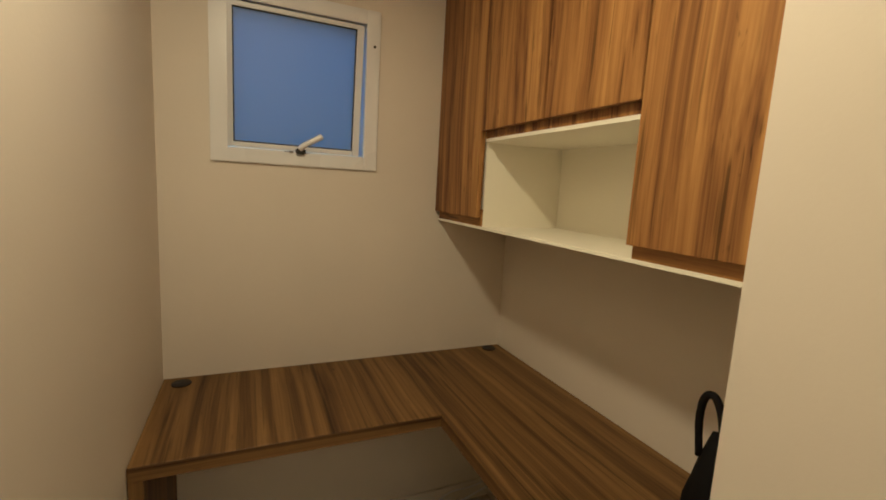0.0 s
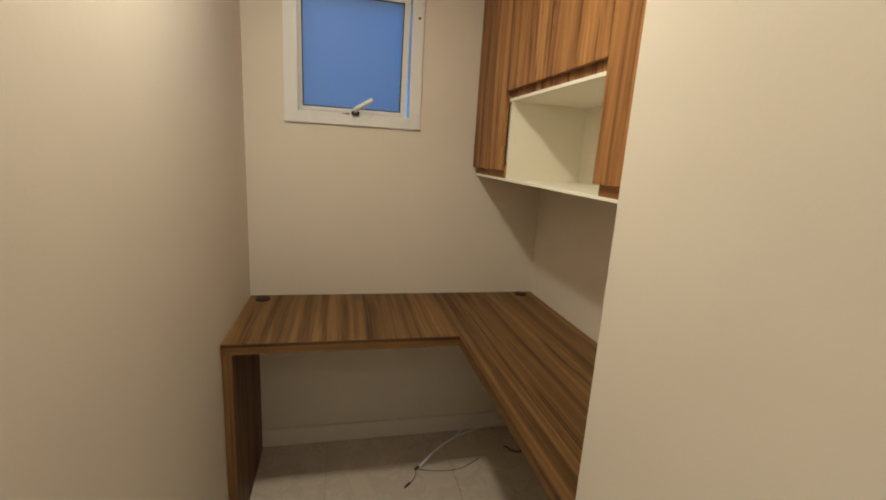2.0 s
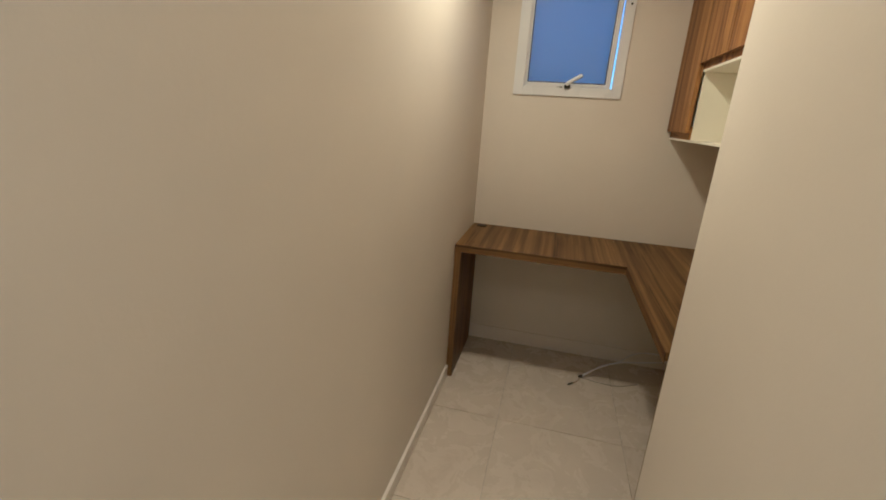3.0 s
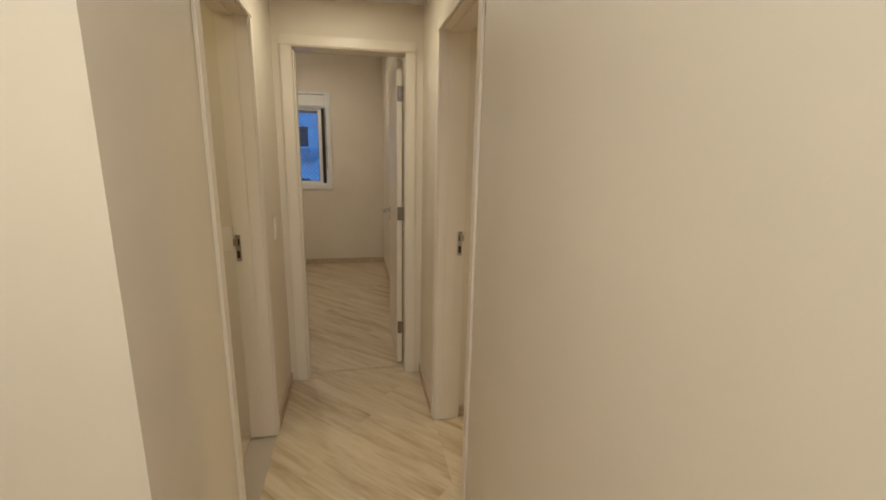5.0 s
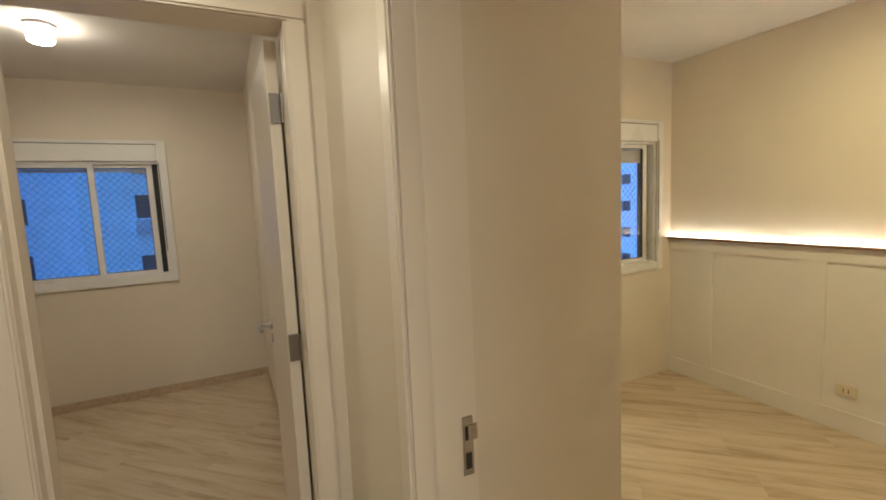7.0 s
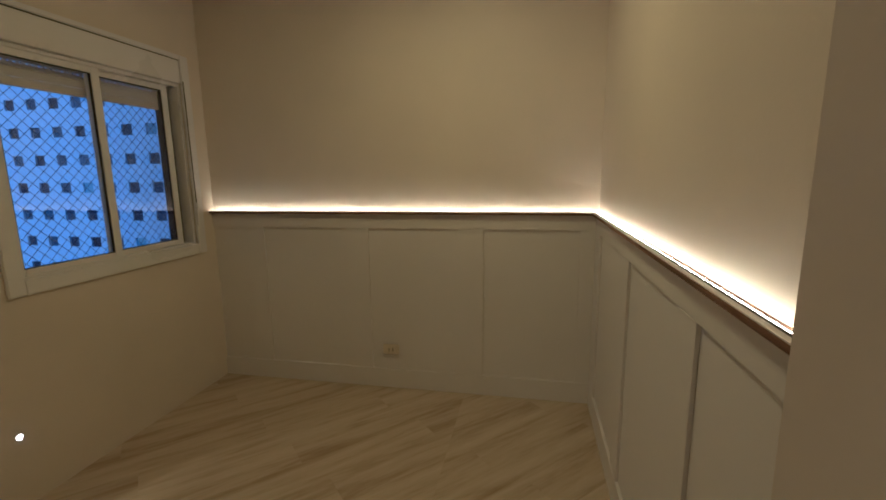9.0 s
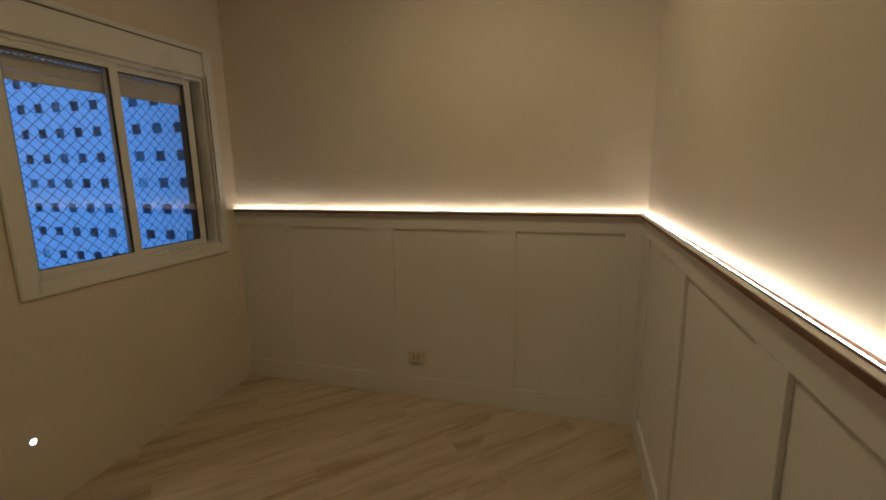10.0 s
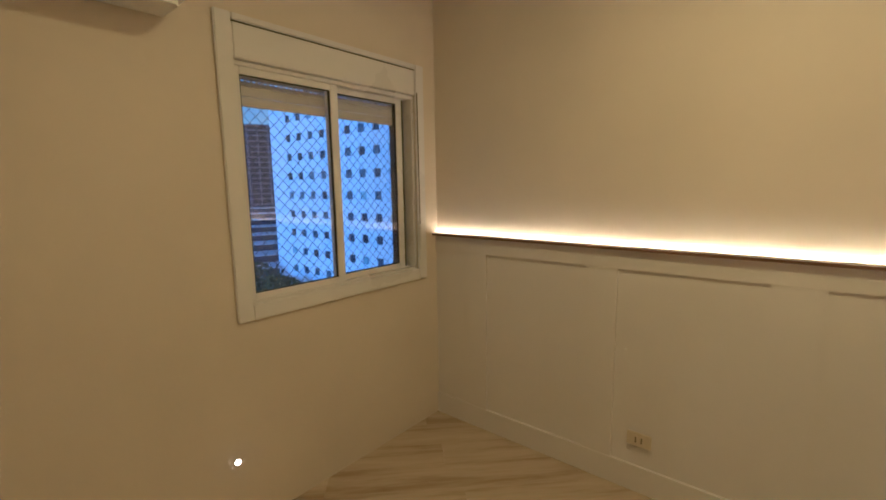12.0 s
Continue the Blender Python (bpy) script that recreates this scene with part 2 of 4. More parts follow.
# office
wy0, wy1, wz0, wz1 = -0.672, -0.195, 1.535, 2.015
structure("wall_office_window", boxes((0, 0.15, O_S - 0.12, wy0, 0, CEIL), (0, 0.15, wy1, 0.15, 0, CEIL), (0, 0.15, wy0, wy1, 0, wz0), (0, 0.15, wy0, wy1, wz1, CEIL)), wall_paint)
structure("wall_office_left", boxes((-2.40, 0, 0, 0.15, 0, CEIL), (CR, -2.40, 0.0, 0.15, 0, CEIL)), wall_paint)
structure("wall_office_right", boxes((-1.332, 0, O_S - 0.12, O_S, 0, CEIL)), wall_paint)
structure("wall_office_entry", boxes((-2.40, -1.332, O_S - 0.12, -0.812, 0, CEIL), bevel=0.004), wall_paint)
# corridor, right side: office opening, bedroom opening
for nm, it in (("wall_corridor_right_1", (CR, -2.40, -2.6, -0.62, 0, CEIL)), ("wall_corridor_right_2", (CR, -2.40, -0.62, 0.0, HEAD, CEIL)), 
               ("wall_corridor_right_4", (CR, B_IN, 1.708, 2.43, HEAD, CEIL)), ("wall_corridor_right_5", (CR, B_IN, 2.43, 3.0, 0, CEIL))):
    structure(nm, boxes(it), wall_paint)
structure("wall_corridor_left", boxes((-3.44, CL, 1.10, 1.725, 0, CEIL), (-3.44, CL, 1.725, 2.43, HEAD, CEIL), (-3.44, CL, 2.43, 3.0, 0, CEIL)), wall_paint)
structure("wall_hall_north", boxes((-4.7, -3.44, 1.10, 1.22, 0, CEIL)), wall_paint)
structure("wall_hall_west", boxes((-4.82, -4.7, -2.6, 2.57, 0, CEIL)), wall_paint)
structure("wall_hall_south", boxes((-4.7, CR, -2.72, -2.6, 0, CEIL)), wall_paint)
structure("wall_bathroom_north", boxes((-3.54, -3.44, 2.452, 2.57, 0, CEIL), (-4.7, -3.556, 2.475, 2.57, 0, CEIL)), wall_paint)
structure("wall_corridor_end", boxes((A_W - 0.12, -3.212, 3.0, 3.13, 0, CEIL), (-2.536, B_IN, 3.0, 3.13, 0, CEIL), (-3.212, -2.536, 3.0, 3.13, HEAD, CEIL)), wall_paint)
# bedroom at the end
ax0, ax1, az0, az1 = -4.24, -3.20, 1.04, 2.14
structure("wall_far_bedroom_window", boxes((A_W, ax0, A_N, A_N + 0.15, 0, CEIL), (ax1, A_E, A_N, A_N + 0.15, 0, CEIL), (ax0, ax1, A_N, A_N + 0.15, 0, az0), (ax0, ax1, A_N, A_N + 0.15, az1, CEIL)), wall_paint)
structure("wall_far_bedroom_east", boxes((A_E, B_IN, 3.13, A_N + 0.15, 0, CEIL)), wall_paint)
structure("wall_far_bedroom_west", boxes((A_W - 0.12, A_W, 3.13, A_N + 0.15, 0, CEIL)), wall_paint)
# bedroom with the lit ledge
bx0, bx1, bz0, bz1 = -0.545, 0.505, 0.973, 2.112
structure("wall_bedroom_window", boxes((B_IN, bx0, B_N, B_N + 0.15, 0, CEIL), (bx1, B_E + 0.12, B_N, B_N + 0.15, 0, CEIL), (bx0, bx1, B_N, B_N + 0.15, 0, bz0), (bx0, bx1, B_N, B_N + 0.15, bz1, CEIL)), wall_paint)
structure("wall_bedroom_east", boxes((B_E, B_E + 0.12, B_S - 0.12, B_N, 0, CEIL)), wall_paint)
structure("wall_bedroom_south", boxes((B_IN, B_E, B_S - 0.12, B_S, 0, CEIL)), wall_paint)
structure("wall_bedroom_recess", boxes((B_IN, -1.85, 2.437, B_N, 0, CEIL), bevel=0.003), wall_paint)
# ceilings
structure("ceiling_office", boxes((-2.40, 0.0, O_S, 0.0, LOW, LOW + 0.1)), white_paint)
structure("ceiling_corridor", boxes((CL, CR, 1.10, 3.0, LOW, LOW + 0.1)), white_paint)
structure("ceiling_bathroom", boxes((-4.7, -3.44, 1.22, 2.475, LOW, LOW + 0.1)), white_paint)
structure("ceiling_hall", boxes((-4.7, CR, -2.6, 1.10, CEIL, CEIL + 0.1)), white_paint)
structure("ceiling_far_bedroom", boxes((A_W, A_E, 3.13, A_N, CEIL, CEIL + 0.1)), white_paint)
structure("ceiling_bedroom", boxes((B_IN, B_E, B_S, B_N, CEIL, CEIL + 0.1)), white_paint)
# unseen slab added over all ceilings to keep sky light out
structure("wall_roof_slab", boxes((A_W - 0.12, 0.95, -2.72, A_N + 0.15, CEIL + 0.1, CEIL + 0.25)), white_paint)
floor_wood = structure("floor", boxes((A_W, B_E, -2.6, A_N, -0.15, -0.008)), grout, "pale oak laminate floor laid diagonally", "floor")
floor_tile = structure("floor_office", boxes((CR, 0.0, O_S, 0.0, -0.008, -0.004)), grout, "cream porcelain tile floor", "floor")

structure("trim_threshold", boxes((-3.2, -2.548, 3.078, 3.104, 0.0, 0.003), bevel=0.001), baseboard_tan, "thin tan threshold strip in the doorway", "trim")

# the wall between study and bedroom runs slightly askew
SKEW = -2.488


def askew(bm):
    for v in bm.verts:
        if v.co.x < -2.4 and v.co.y < 0.3:
            v.co.x += SKEW - CR
    return bm


structure("wall_corridor_right_3", askew(boxes((CR, B_IN, 0.15, 1.708, 0, CEIL))), wall_paint)

# ---- doors ----
CASE = 0.055


def casing(name, x_face, side, y0, y1, label):
    """Flat architrave round an opening in a wall of constant x; side: which way it stands proud."""
    a, b = sorted((x_face, x_face + side * 0.011))
    root = tagged(thing(name, label, "door frame"), kind="structure")
    part("architrave", boxes((a, b, y0 - CASE + 0.01, y0 + 0.01, 0, HEAD - 0.01), bevel=0.005, segments=4), trim_paint, root)
    part("architrave", boxes((a, b, y1 - 0.01, y1 + CASE - 0.01, 0, HEAD - 0.01), bevel=0.005, segments=4), trim_paint, root)
    part("architrave_head", boxes((a, b, y0 - CASE + 0.01, y1 + CASE - 0.01, HEAD - 0.01, HEAD + 0.048), bevel=0.005, segments=4), trim_paint, root)
    return root


def jamb_lining(name, x0, x1, y0, y1, stop_at, label):
    """Lining of an opening in a wall of constant x, with a door stop at stop_at."""
    root = tagged(thing(name, label, "door frame"), kind="structure")
    part("jamb", boxes((x0, x1, y0, y0 + 0.012, 0, HEAD - 0.012)), trim_paint, root)
    part("jamb", boxes((x0, x1, y1 - 0.012, y1, 0, HEAD - 0.012)), trim_paint, root)
    part("jamb_head", boxes((x0, x1, y0, y1, HEAD - 0.012, HEAD - 0.0005)), trim_paint, root)
    s0, s1 = stop_at
    part("door_stop", boxes((s0, s1, y0 + 0.012, y0 + 0.018, 0, HEAD - 0.018), bevel=0.0025), trim_paint, root)
    part("door_stop", boxes((s0, s1, y1 - 0.018, y1 - 0.012, 0, HEAD - 0.018), bevel=0.0025), trim_paint, root)
    part("door_stop_head", boxes((s0, s1, y0 + 0.012, y1 - 0.012, HEAD - 0.018, HEAD - 0.012), bevel=0.0025), trim_paint, root)
    return root


def strike_plate(parent, x, y, z, lip, facing=-1):
    """Steel lock strike on a jamb face of constant y; lip: the way its tongue points along x."""
    y1 = y + facing * 0.003
    a, b = sorted((y, y1))
    plate = part("strike_plate", boxes((x - 0.012, x + 0.012, a, b, z - 0.065, z + 0.065), bevel=0.001), steel, parent, "brushed steel strike plate")
    part("strike_tongue", boxes((min(x, x + lip * 0.022), max(x, x + lip * 0.022), a - 0.002, b, z + 0.012, z + 0.046), bevel=0.001), steel, plate)
    c, d = sorted((y1, y1 + facing * 0.001))
    part("latch_slot", boxes((x - 0.007, x + 0.007, c, d, z + 0.014, z + 0.044)), dark_metal, plate)
    part("bolt_slot", boxes((x - 0.007, x + 0.007, c, d, z - 0.05, z - 0.014)), dark_metal, plate)


def door_leaf(name, hinge, angle, width, label, handed=1):
    """A flush leaf hinged at its origin, running along its own +x; handed: the side of y that its thickness takes."""
    root = tagged(thing(name, label, "door", hinge, "", angle), kind="structure")
    t = 0.035 * handed
    a, b = sorted((0, t))
    part("leaf", boxes((0.004, width, a, b, 0.008, HEAD - 0.02), bevel=0.002), trim_paint, root)
    for z in (0.28, 1.1, 1.87):
        h = part("hinge", boxes((-0.004, 0.003, a + 0.004, b - 0.002, z - 0.045, z + 0.045), bevel=0.001), hinge_steel, root, "steel butt hinge")
        part("hinge_pin", disc(0.006, 0.09, Matrix.Translation((-0.006, 0.0 - 0.004 * handed, z)), 12), hinge_steel, h)
    part("lock_faceplate", boxes((width, width + 0.002, (a + b) / 2 - 0.011, (a + b) / 2 + 0.011, 0.94, 1.16)), steel, root, "steel lock faceplate")
    for face, way in ((a, -1), (b, 1)):
        x = width - 0.06
        m = Matrix.Translation((x, face + way * 0.004, 1.05)) @ Matrix.Rotation(radians(90), 4, "X")
        rose = part("handle_rose", disc(0.024, 0.008, m, 24, bevel=0.002), steel, root, "round steel rose")
        part("handle_lever", tube(smooth_line([(x, face + way * 0.006, 1.05), (x, face + way * 0.040, 1.05), (x - 0.012, face + way * 0.052, 1.05), (x - 0.05, face + way * 0.054, 1.05), (x - 0.10, face + way * 0.05, 1.048)], 5), 0.009, 10), steel, root, "curved chrome lever", True)
        m = Matrix.Translation((x, face + way * 0.003, 0.985)) @ Matrix.Rotation(radians(90), 4, "X")
        part("key_rose", disc(0.022, 0.006, m, 24, bevel=0.002), steel, root, "steel key rose")
    return root


casing("trim_bedroom_door", CR, -1, 1.708, 2.43, "white satin door architrave on the corridor wall")
j = jamb_lining("door_frame_bedroom", CR, B_IN, 1.708, 2.43, (-2.40, -2.345), "white door lining of the bedroom opening")
strike_plate(j, -2.322, 2.418, 1.045, 1)
casing("trim_bathroom_door", CL, 1, 1.725, 2.43, "white satin door architrave on the corridor wall")
j = jamb_lining("door_frame_bathroom", -3.44, CL, 1.725, 2.43, (-3.40, -3.36), "white door lining of the bathroom opening")
strike_plate(j, -3.422, 2.418, 1.045, -1)
office_frame = tagged(thing("door_frame_office", "white door frame of the study opening", "door frame"), kind="structure")
part("jamb", boxes((-2.527, CR, 0.034, 0.138, 0, HEAD + 0.05), bevel=0.004), trim_paint, office_frame)
part("rebate", boxes((-2.500, CR, 0.012, 0.034, 0, HEAD)), trim_paint, office_frame)
part("door_stop", boxes((-2.516, -2.41, -0.014, 0.012, 0, HEAD), bevel=0.005), trim_paint, office_frame)
part("jamb", boxes((-2.516, -2.41, -0.66, -0.62, 0, HEAD), bevel=0.004), trim_paint, office_frame)
part("jamb_head", boxes((-2.516, -2.41, -0.66, 0.034, HEAD, HEAD + 0.05), bevel=0.004), trim_paint, office_frame)
plate = part("strike_plate", boxes((-2.530, -2.527, 0.122, 0.137, 0.937, 1.063), bevel=0.001), steel, office_frame, "brushed steel strike plate")
part("latch_slot", boxes((-2.5312, -2.530, 0.125, 0.134, 1.01, 1.045)), dark_metal, plate)
part("bolt_slot", boxes((-2.5312, -2.530, 0.125, 0.134, 0.95, 0.988)), dark_metal, plate)
# frame of the door at the corridor's end
end = tagged(thing("trim_far_bedroom_door", "white satin frame round the far bedroom door", "door frame"), kind="structure")
part("architrave", boxes((-3.266, -3.204, 2.986, 3.0, 0, HEAD - 0.01), bevel=0.0062, segments=4), trim_paint, end)
part("architrave", boxes((-2.544, -2.486, 2.986, 3.0, 0, HEAD - 0.01), bevel=0.0062, segments=4), trim_paint, end)
part("architrave_head", boxes((-3.266, -2.486, 2.986, 3.0, HEAD - 0.01, HEAD + 0.05), bevel=0.0062, segments=4), trim_paint, end)
part("jamb", boxes((-3.212, -3.200, 3.0, 3.13, 0, HEAD - 0.012)), trim_paint, end)
part("jamb", boxes((-2.548, -2.536, 3.0, 3.13, 0, HEAD - 0.012)), trim_paint, end)
part("jamb_head", boxes((-3.212, -2.536, 3.0, 3.13, HEAD - 0.012, HEAD - 0.0005)), trim_paint, end)
part("door_stop", boxes((-3.200, -3.188, 3.03, 3.085, 0, HEAD - 0.024), bevel=0.003), trim_paint, end)
door_leaf("door_1", (-2.554, 3.139, 0), 90.3, 0.64, "white flush door standing open against the bedroom wall", 1)
door_leaf("door_2", (B_IN + 0.008, 1.720, 0), 9.5, 0.70, "white flush bedroom door standing open", -1)

seal_grey = material("dark_grey_seal", (0.17, 0.155, 0.12), 0.6)[0]
# ---- switches and sockets ----


def wall_plate(name, label, category, m, w=0.075, h=0.118, keys=1, slots=False, mat=None):
    """A plate on a wall; its own +z is the way out of the wall, +y is up."""
    root = thing(name, label, category)
    root.matrix_world = m
    part("plate", boxes((-w / 2, w / 2, -h / 2, h / 2, 0, 0.008), bevel=0.003), mat or switch_plastic, root)
    for i in range(keys):
        x = (i - (keys - 1) / 2) * 0.026
        k = part("socket_insert" if slots else "rocker", boxes((x - 0.011, x + 0.011, -0.022, 0.022, 0.008, 0.0115), bevel=0.0015), mat or switch_plastic, root)
        if slots:
            for dy in (-0.0095, 0, 0.0095):
                part("pin_hole", disc(0.0036, 0.001, Matrix.Translation((x, dy, 0.0117)), 10), dark_metal, k)
    return root


def on_wall(x, y, z, out):
    """Pose on a wall whose normal is out, y up."""
    n = Vector(out)
    up = Vector((0, 0, 1))
    side = up.cross(n)
    return Matrix(((side.x, up.x, n.x, x), (side.y, up.y, n.y, y), (side.z, up.z, n.z, z), (0, 0, 0, 1)))


wall_plate("light_switch", "ivory light switch beside the study door", "switch", on_wall(SKEW + 0.003, 0.256, 1.045, (-1, 0, 0)))
wall_plate("light_switch", "ivory light switch inside the bathroom", "switch", on_wall(-3.487, 2.452, 1.085, (0, -1, 0)))
wall_plate("light_switch", "ivory light switch on the corridor wall", "switch", on_wall(CL, 2.75, 1.08, (1, 0, 0)))
wall_plate("wall_socket", "ivory wall socket low on the wainscot", "socket", on_wall(B_E - 0.018, 2.925, 0.272, (-1, 0, 0)), 0.108, 0.068, 2, True, aged_ivory)
structure("trim_bathroom_gap", boxes((-3.556, -3.54, 2.464, 2.475, 0, LOW), bevel=0.002), seal_grey, "dark vertical seal strip", "trim")

# ---- baseboards ----


def skirting(name, mat, *runs):
    structure(name, boxes(*runs, bevel=0.003), mat)


H = 0.07
skirting("baseboard_office", trim_paint, (-2.395, -0.51, -0.012, 0, 0, H))
skirting("baseboard_office_window", trim_paint, (-0.012, 0, O_S, -0.02, 0, H + 0.02))
skirting("baseboard_office_entry", trim_paint, (-2.38, -1.325, -0.81, -0.798, 0, H))
structure("baseboard_corridor_right", askew(boxes((CR - 0.012, CR, 0.14, 1.655, 0, H), bevel=0.003)), baseboard_tan)
skirting("baseboard_corridor_right", baseboard_tan, (CR - 0.012, CR, 2.48, 2.986, 0, H))
skirting("baseboard_corridor_left", baseboard_tan, (CL, CL + 0.012, 2.48, 2.986, 0, H))
skirting("baseboard_corridor_left", baseboard_tan, (CL, CL + 0.012, 1.10, 1.77, 0, H))
skirting("baseboard_far_bedroom", baseboard_tan, (A_W, A_E, A_N - 0.012, A_N, 0, H))
skirting("baseboard_far_bedroom", baseboard_tan, (A_E - 0.012, A_E, 3.9, A_N - 0.012, 0, H))
skirting("baseboard_recess", baseboard_tan, (B_IN + 0.01, -1.85, 2.425, 2.437, 0, H))

# ---- study: desk, wall cabinets, window ----
desk = thing("corner_desk", "walnut veneer corner desk with a panel leg", "desk")
DX, DY = -0.508, -0.811
bm = bmesh.new()
outline = ((DX, -0.002), (DX, DY), (-1.31, DY), (-1.31, O_S + 0.002), (-0.002, O_S + 0.002), (-0.002, -0.002))
under = bm.faces.new([bm.verts.new((x, y, 0.722)) for x, y in outline])
up = bmesh.ops.extrude_face_region(bm, geom=[under])
bmesh.ops.translate(bm, vec=(0, 0, 0.028), verts=[v for v in up["geom"] if isinstance(v, bmesh.types.BMVert)])
bmesh.ops.recalc_face_normals(bm, faces=bm.faces[:])
bmesh.ops.bevel(bm, geom=bm.edges[:], offset=0.0015, segments=1, affect="EDGES")
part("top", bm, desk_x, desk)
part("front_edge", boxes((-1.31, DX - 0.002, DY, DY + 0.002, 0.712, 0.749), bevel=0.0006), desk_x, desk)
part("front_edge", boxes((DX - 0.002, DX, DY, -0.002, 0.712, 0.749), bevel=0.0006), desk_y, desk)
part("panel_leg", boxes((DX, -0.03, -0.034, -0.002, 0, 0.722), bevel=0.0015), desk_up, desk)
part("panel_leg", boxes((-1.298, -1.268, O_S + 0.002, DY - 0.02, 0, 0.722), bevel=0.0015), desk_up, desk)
for gx, gy in ((-0.057, -0.060), (-0.040, -1.240)):
    g = part("cable_grommet", disc(0.030, 0.004, Matrix.Translation((gx, gy, 0.752)), 28, bevel=0.0012), grommet, desk, "dark brown plastic cable grommet")
    part("grommet_slot", boxes((gx - 0.008, gx + 0.008, gy + 0.004, gy + 0.026, 0.7535, 0.7548)), dark_metal, g)

FRONT, DOORB, SHELF = -0.986, 1.350, 1.312
NL, NR, MID = -0.358, -1.006, -0.694
cab = thing("wall_cabinet", "walnut veneer wall cabinet with an open cream niche", "cabinet")
part("bottom_shelf", boxes((-1.322, -0.002, O_S + 0.002, FRONT + 0.004, SHELF, SHELF + 0.009), bevel=0.001), niche_white, cab, "cream melamine bottom shelf")
part("carcass_side", boxes((NL, NL + 0.018, O_S + 0.012, FRONT - 0.005, SHELF + 0.009, 2.31)), niche_white, cab)
part("carcass_side", boxes((NR - 0.018, NR, O_S + 0.012, FRONT - 0.005, SHELF + 0.009, 2.31)), niche_white, cab)
part("niche_back", boxes((-1.322, -0.002, O_S + 0.002, O_S + 0.012, SHELF + 0.009, 2.31)), niche_white, cab)
part("niche_top", boxes((NR, NL, O_S + 0.012, FRONT + 0.004, 1.600, 1.610)), niche_white, cab)
part("carcass_top", boxes((-1.322, -0.002, O_S + 0.012, FRONT + 0.004, 2.31, 2.33)), niche_white, cab)
# recessed grip rails under the doors
part("grip_rail", boxes((NL, -0.004, FRONT - 0.004, FRONT + 0.003, SHELF + 0.0095, DOORB + 0.03)), veneer_x, cab)
part("grip_rail", boxes((-1.320, NR, FRONT - 0.004, FRONT + 0.003, SHELF + 0.0095, DOORB + 0.03)), veneer_x, cab)
part("grip_rail", boxes((MID + 0.001, NL, FRONT - 0.004, FRONT + 0.003, 1.6105, 1.66)), veneer_up, cab)
part("grip_rail", boxes((NR, MID - 0.001, FRONT - 0.004, FRONT + 0.003, 1.6105, 1.66)), veneer_up, cab)
for x0, x1, z0 in ((NL, -0.004, DOORB), (MID + 0.001, NL - 0.001, 1.634), (NR + 0.003, MID - 0.001, 1.634), (-1.32, NR, DOORB)):
    part("cabinet_door", boxes((x0, x1, FRONT + 0.005, FRONT + 0.023, z0, 2.33), bevel=0.0012), veneer_up, cab)

win = tagged(thing("window_1", "white awning window with frosted glass, tilted lever", "window"), kind="structure")
oy0, oy1, oz0, oz1 = -0.711, -0.154, 1.491, 2.058
for nm, it in (("window_casing", (-0.011, 0, oy0, wy0 + 0.012, oz0, oz1)), ("window_casing", (-0.011, 0, wy1 - 0.012, oy1, oz0, oz1)),
               ("window_casing", (-0.011, 0, wy0 + 0.012, wy1 - 0.012, oz0, wz0 + 0.006)), ("window_casing", (-0.011, 0, wy0 + 0.012, wy1 - 0.012, wz1 - 0.006, oz1))):
    part(nm, boxes(it, bevel=0.003), alu_white, win)
fy0, fy1, fz0, fz1 = wy0 + 0.012, wy1 - 0.012, wz0 + 0.006, wz1 - 0.006
# awning sash, hung at its head and pushed a little outwards; its own x runs outwards, z down to minus its height
SW, SH = fy1 - fy0 + 0.006, fz1 - fz0 - 0.004
sash = part("sash", boxes((0, 0.03, -SW, -SW + 0.026, -SH, 0), (0, 0.03, -0.024, 0, -SH, 0), (0, 0.03, -SW + 0.026, -0.024, -SH, -SH + 0.018), (0, 0.03, -SW + 0.026, -0.024, -0.016, 0), bevel=0.002), alu_white, win, "white aluminium sash, pushed slightly open")
sash.matrix_world = pose(0.006, fy1 + 0.010, fz1 - 0.002, 0, -5.5, 0)
ga, gb, gc, gd = -SW + 0.026, -0.024, -SH + 0.018, -0.016
for it in ((0.004, 0.014, ga, ga + 0.004, gc, gd), (0.004, 0.014, gb - 0.004, gb, gc, gd), (0.004, 0.014, ga + 0.004, gb - 0.004, gc, gc + 0.004), (0.004, 0.014, ga + 0.004, gb - 0.004, gd - 0.004, gd)):
    part("glazing_gasket", boxes(it), black_rubber, sash)
pane = part("pane", boxes((0.008, 0.013, ga + 0.001, gb - 0.001, gc + 0.001, gd - 0.001)), frosted_glass, sash, "frosted glass pane")
pane.visible_shadow = False
part("plug", disc(0.005, 0.003, Matrix.Translation((-0.0125, wy0 - 0.018, 1.935)) @ Matrix.Rotation(radians(90), 4, "Y"), 12), grommet, win, "small brown screw plug")
h0 = part("handle_base", boxes((-0.026, 0.004, -0.452, -0.420, 1.532, 1.552), bevel=0.004), dark_metal, win, "black handle base")
part("stay_arm", boxes((-0.014, 0.004, -0.412, -0.398, 1.534, 1.542), (-0.012, 0.002, -0.398, -0.382, 1.536, 1.540), bevel=0.001), hinge_steel, win, "small steel stay")
part("handle_lever", tube(smooth_line([(-0.026, -0.432, 1.550), (-0.034, -0.445, 1.562), (-0.038, -0.475, 1.580), (-0.040, -0.505, 1.598)], 5), 0.010, 10), alu_white, win, "white tilted lever", True)

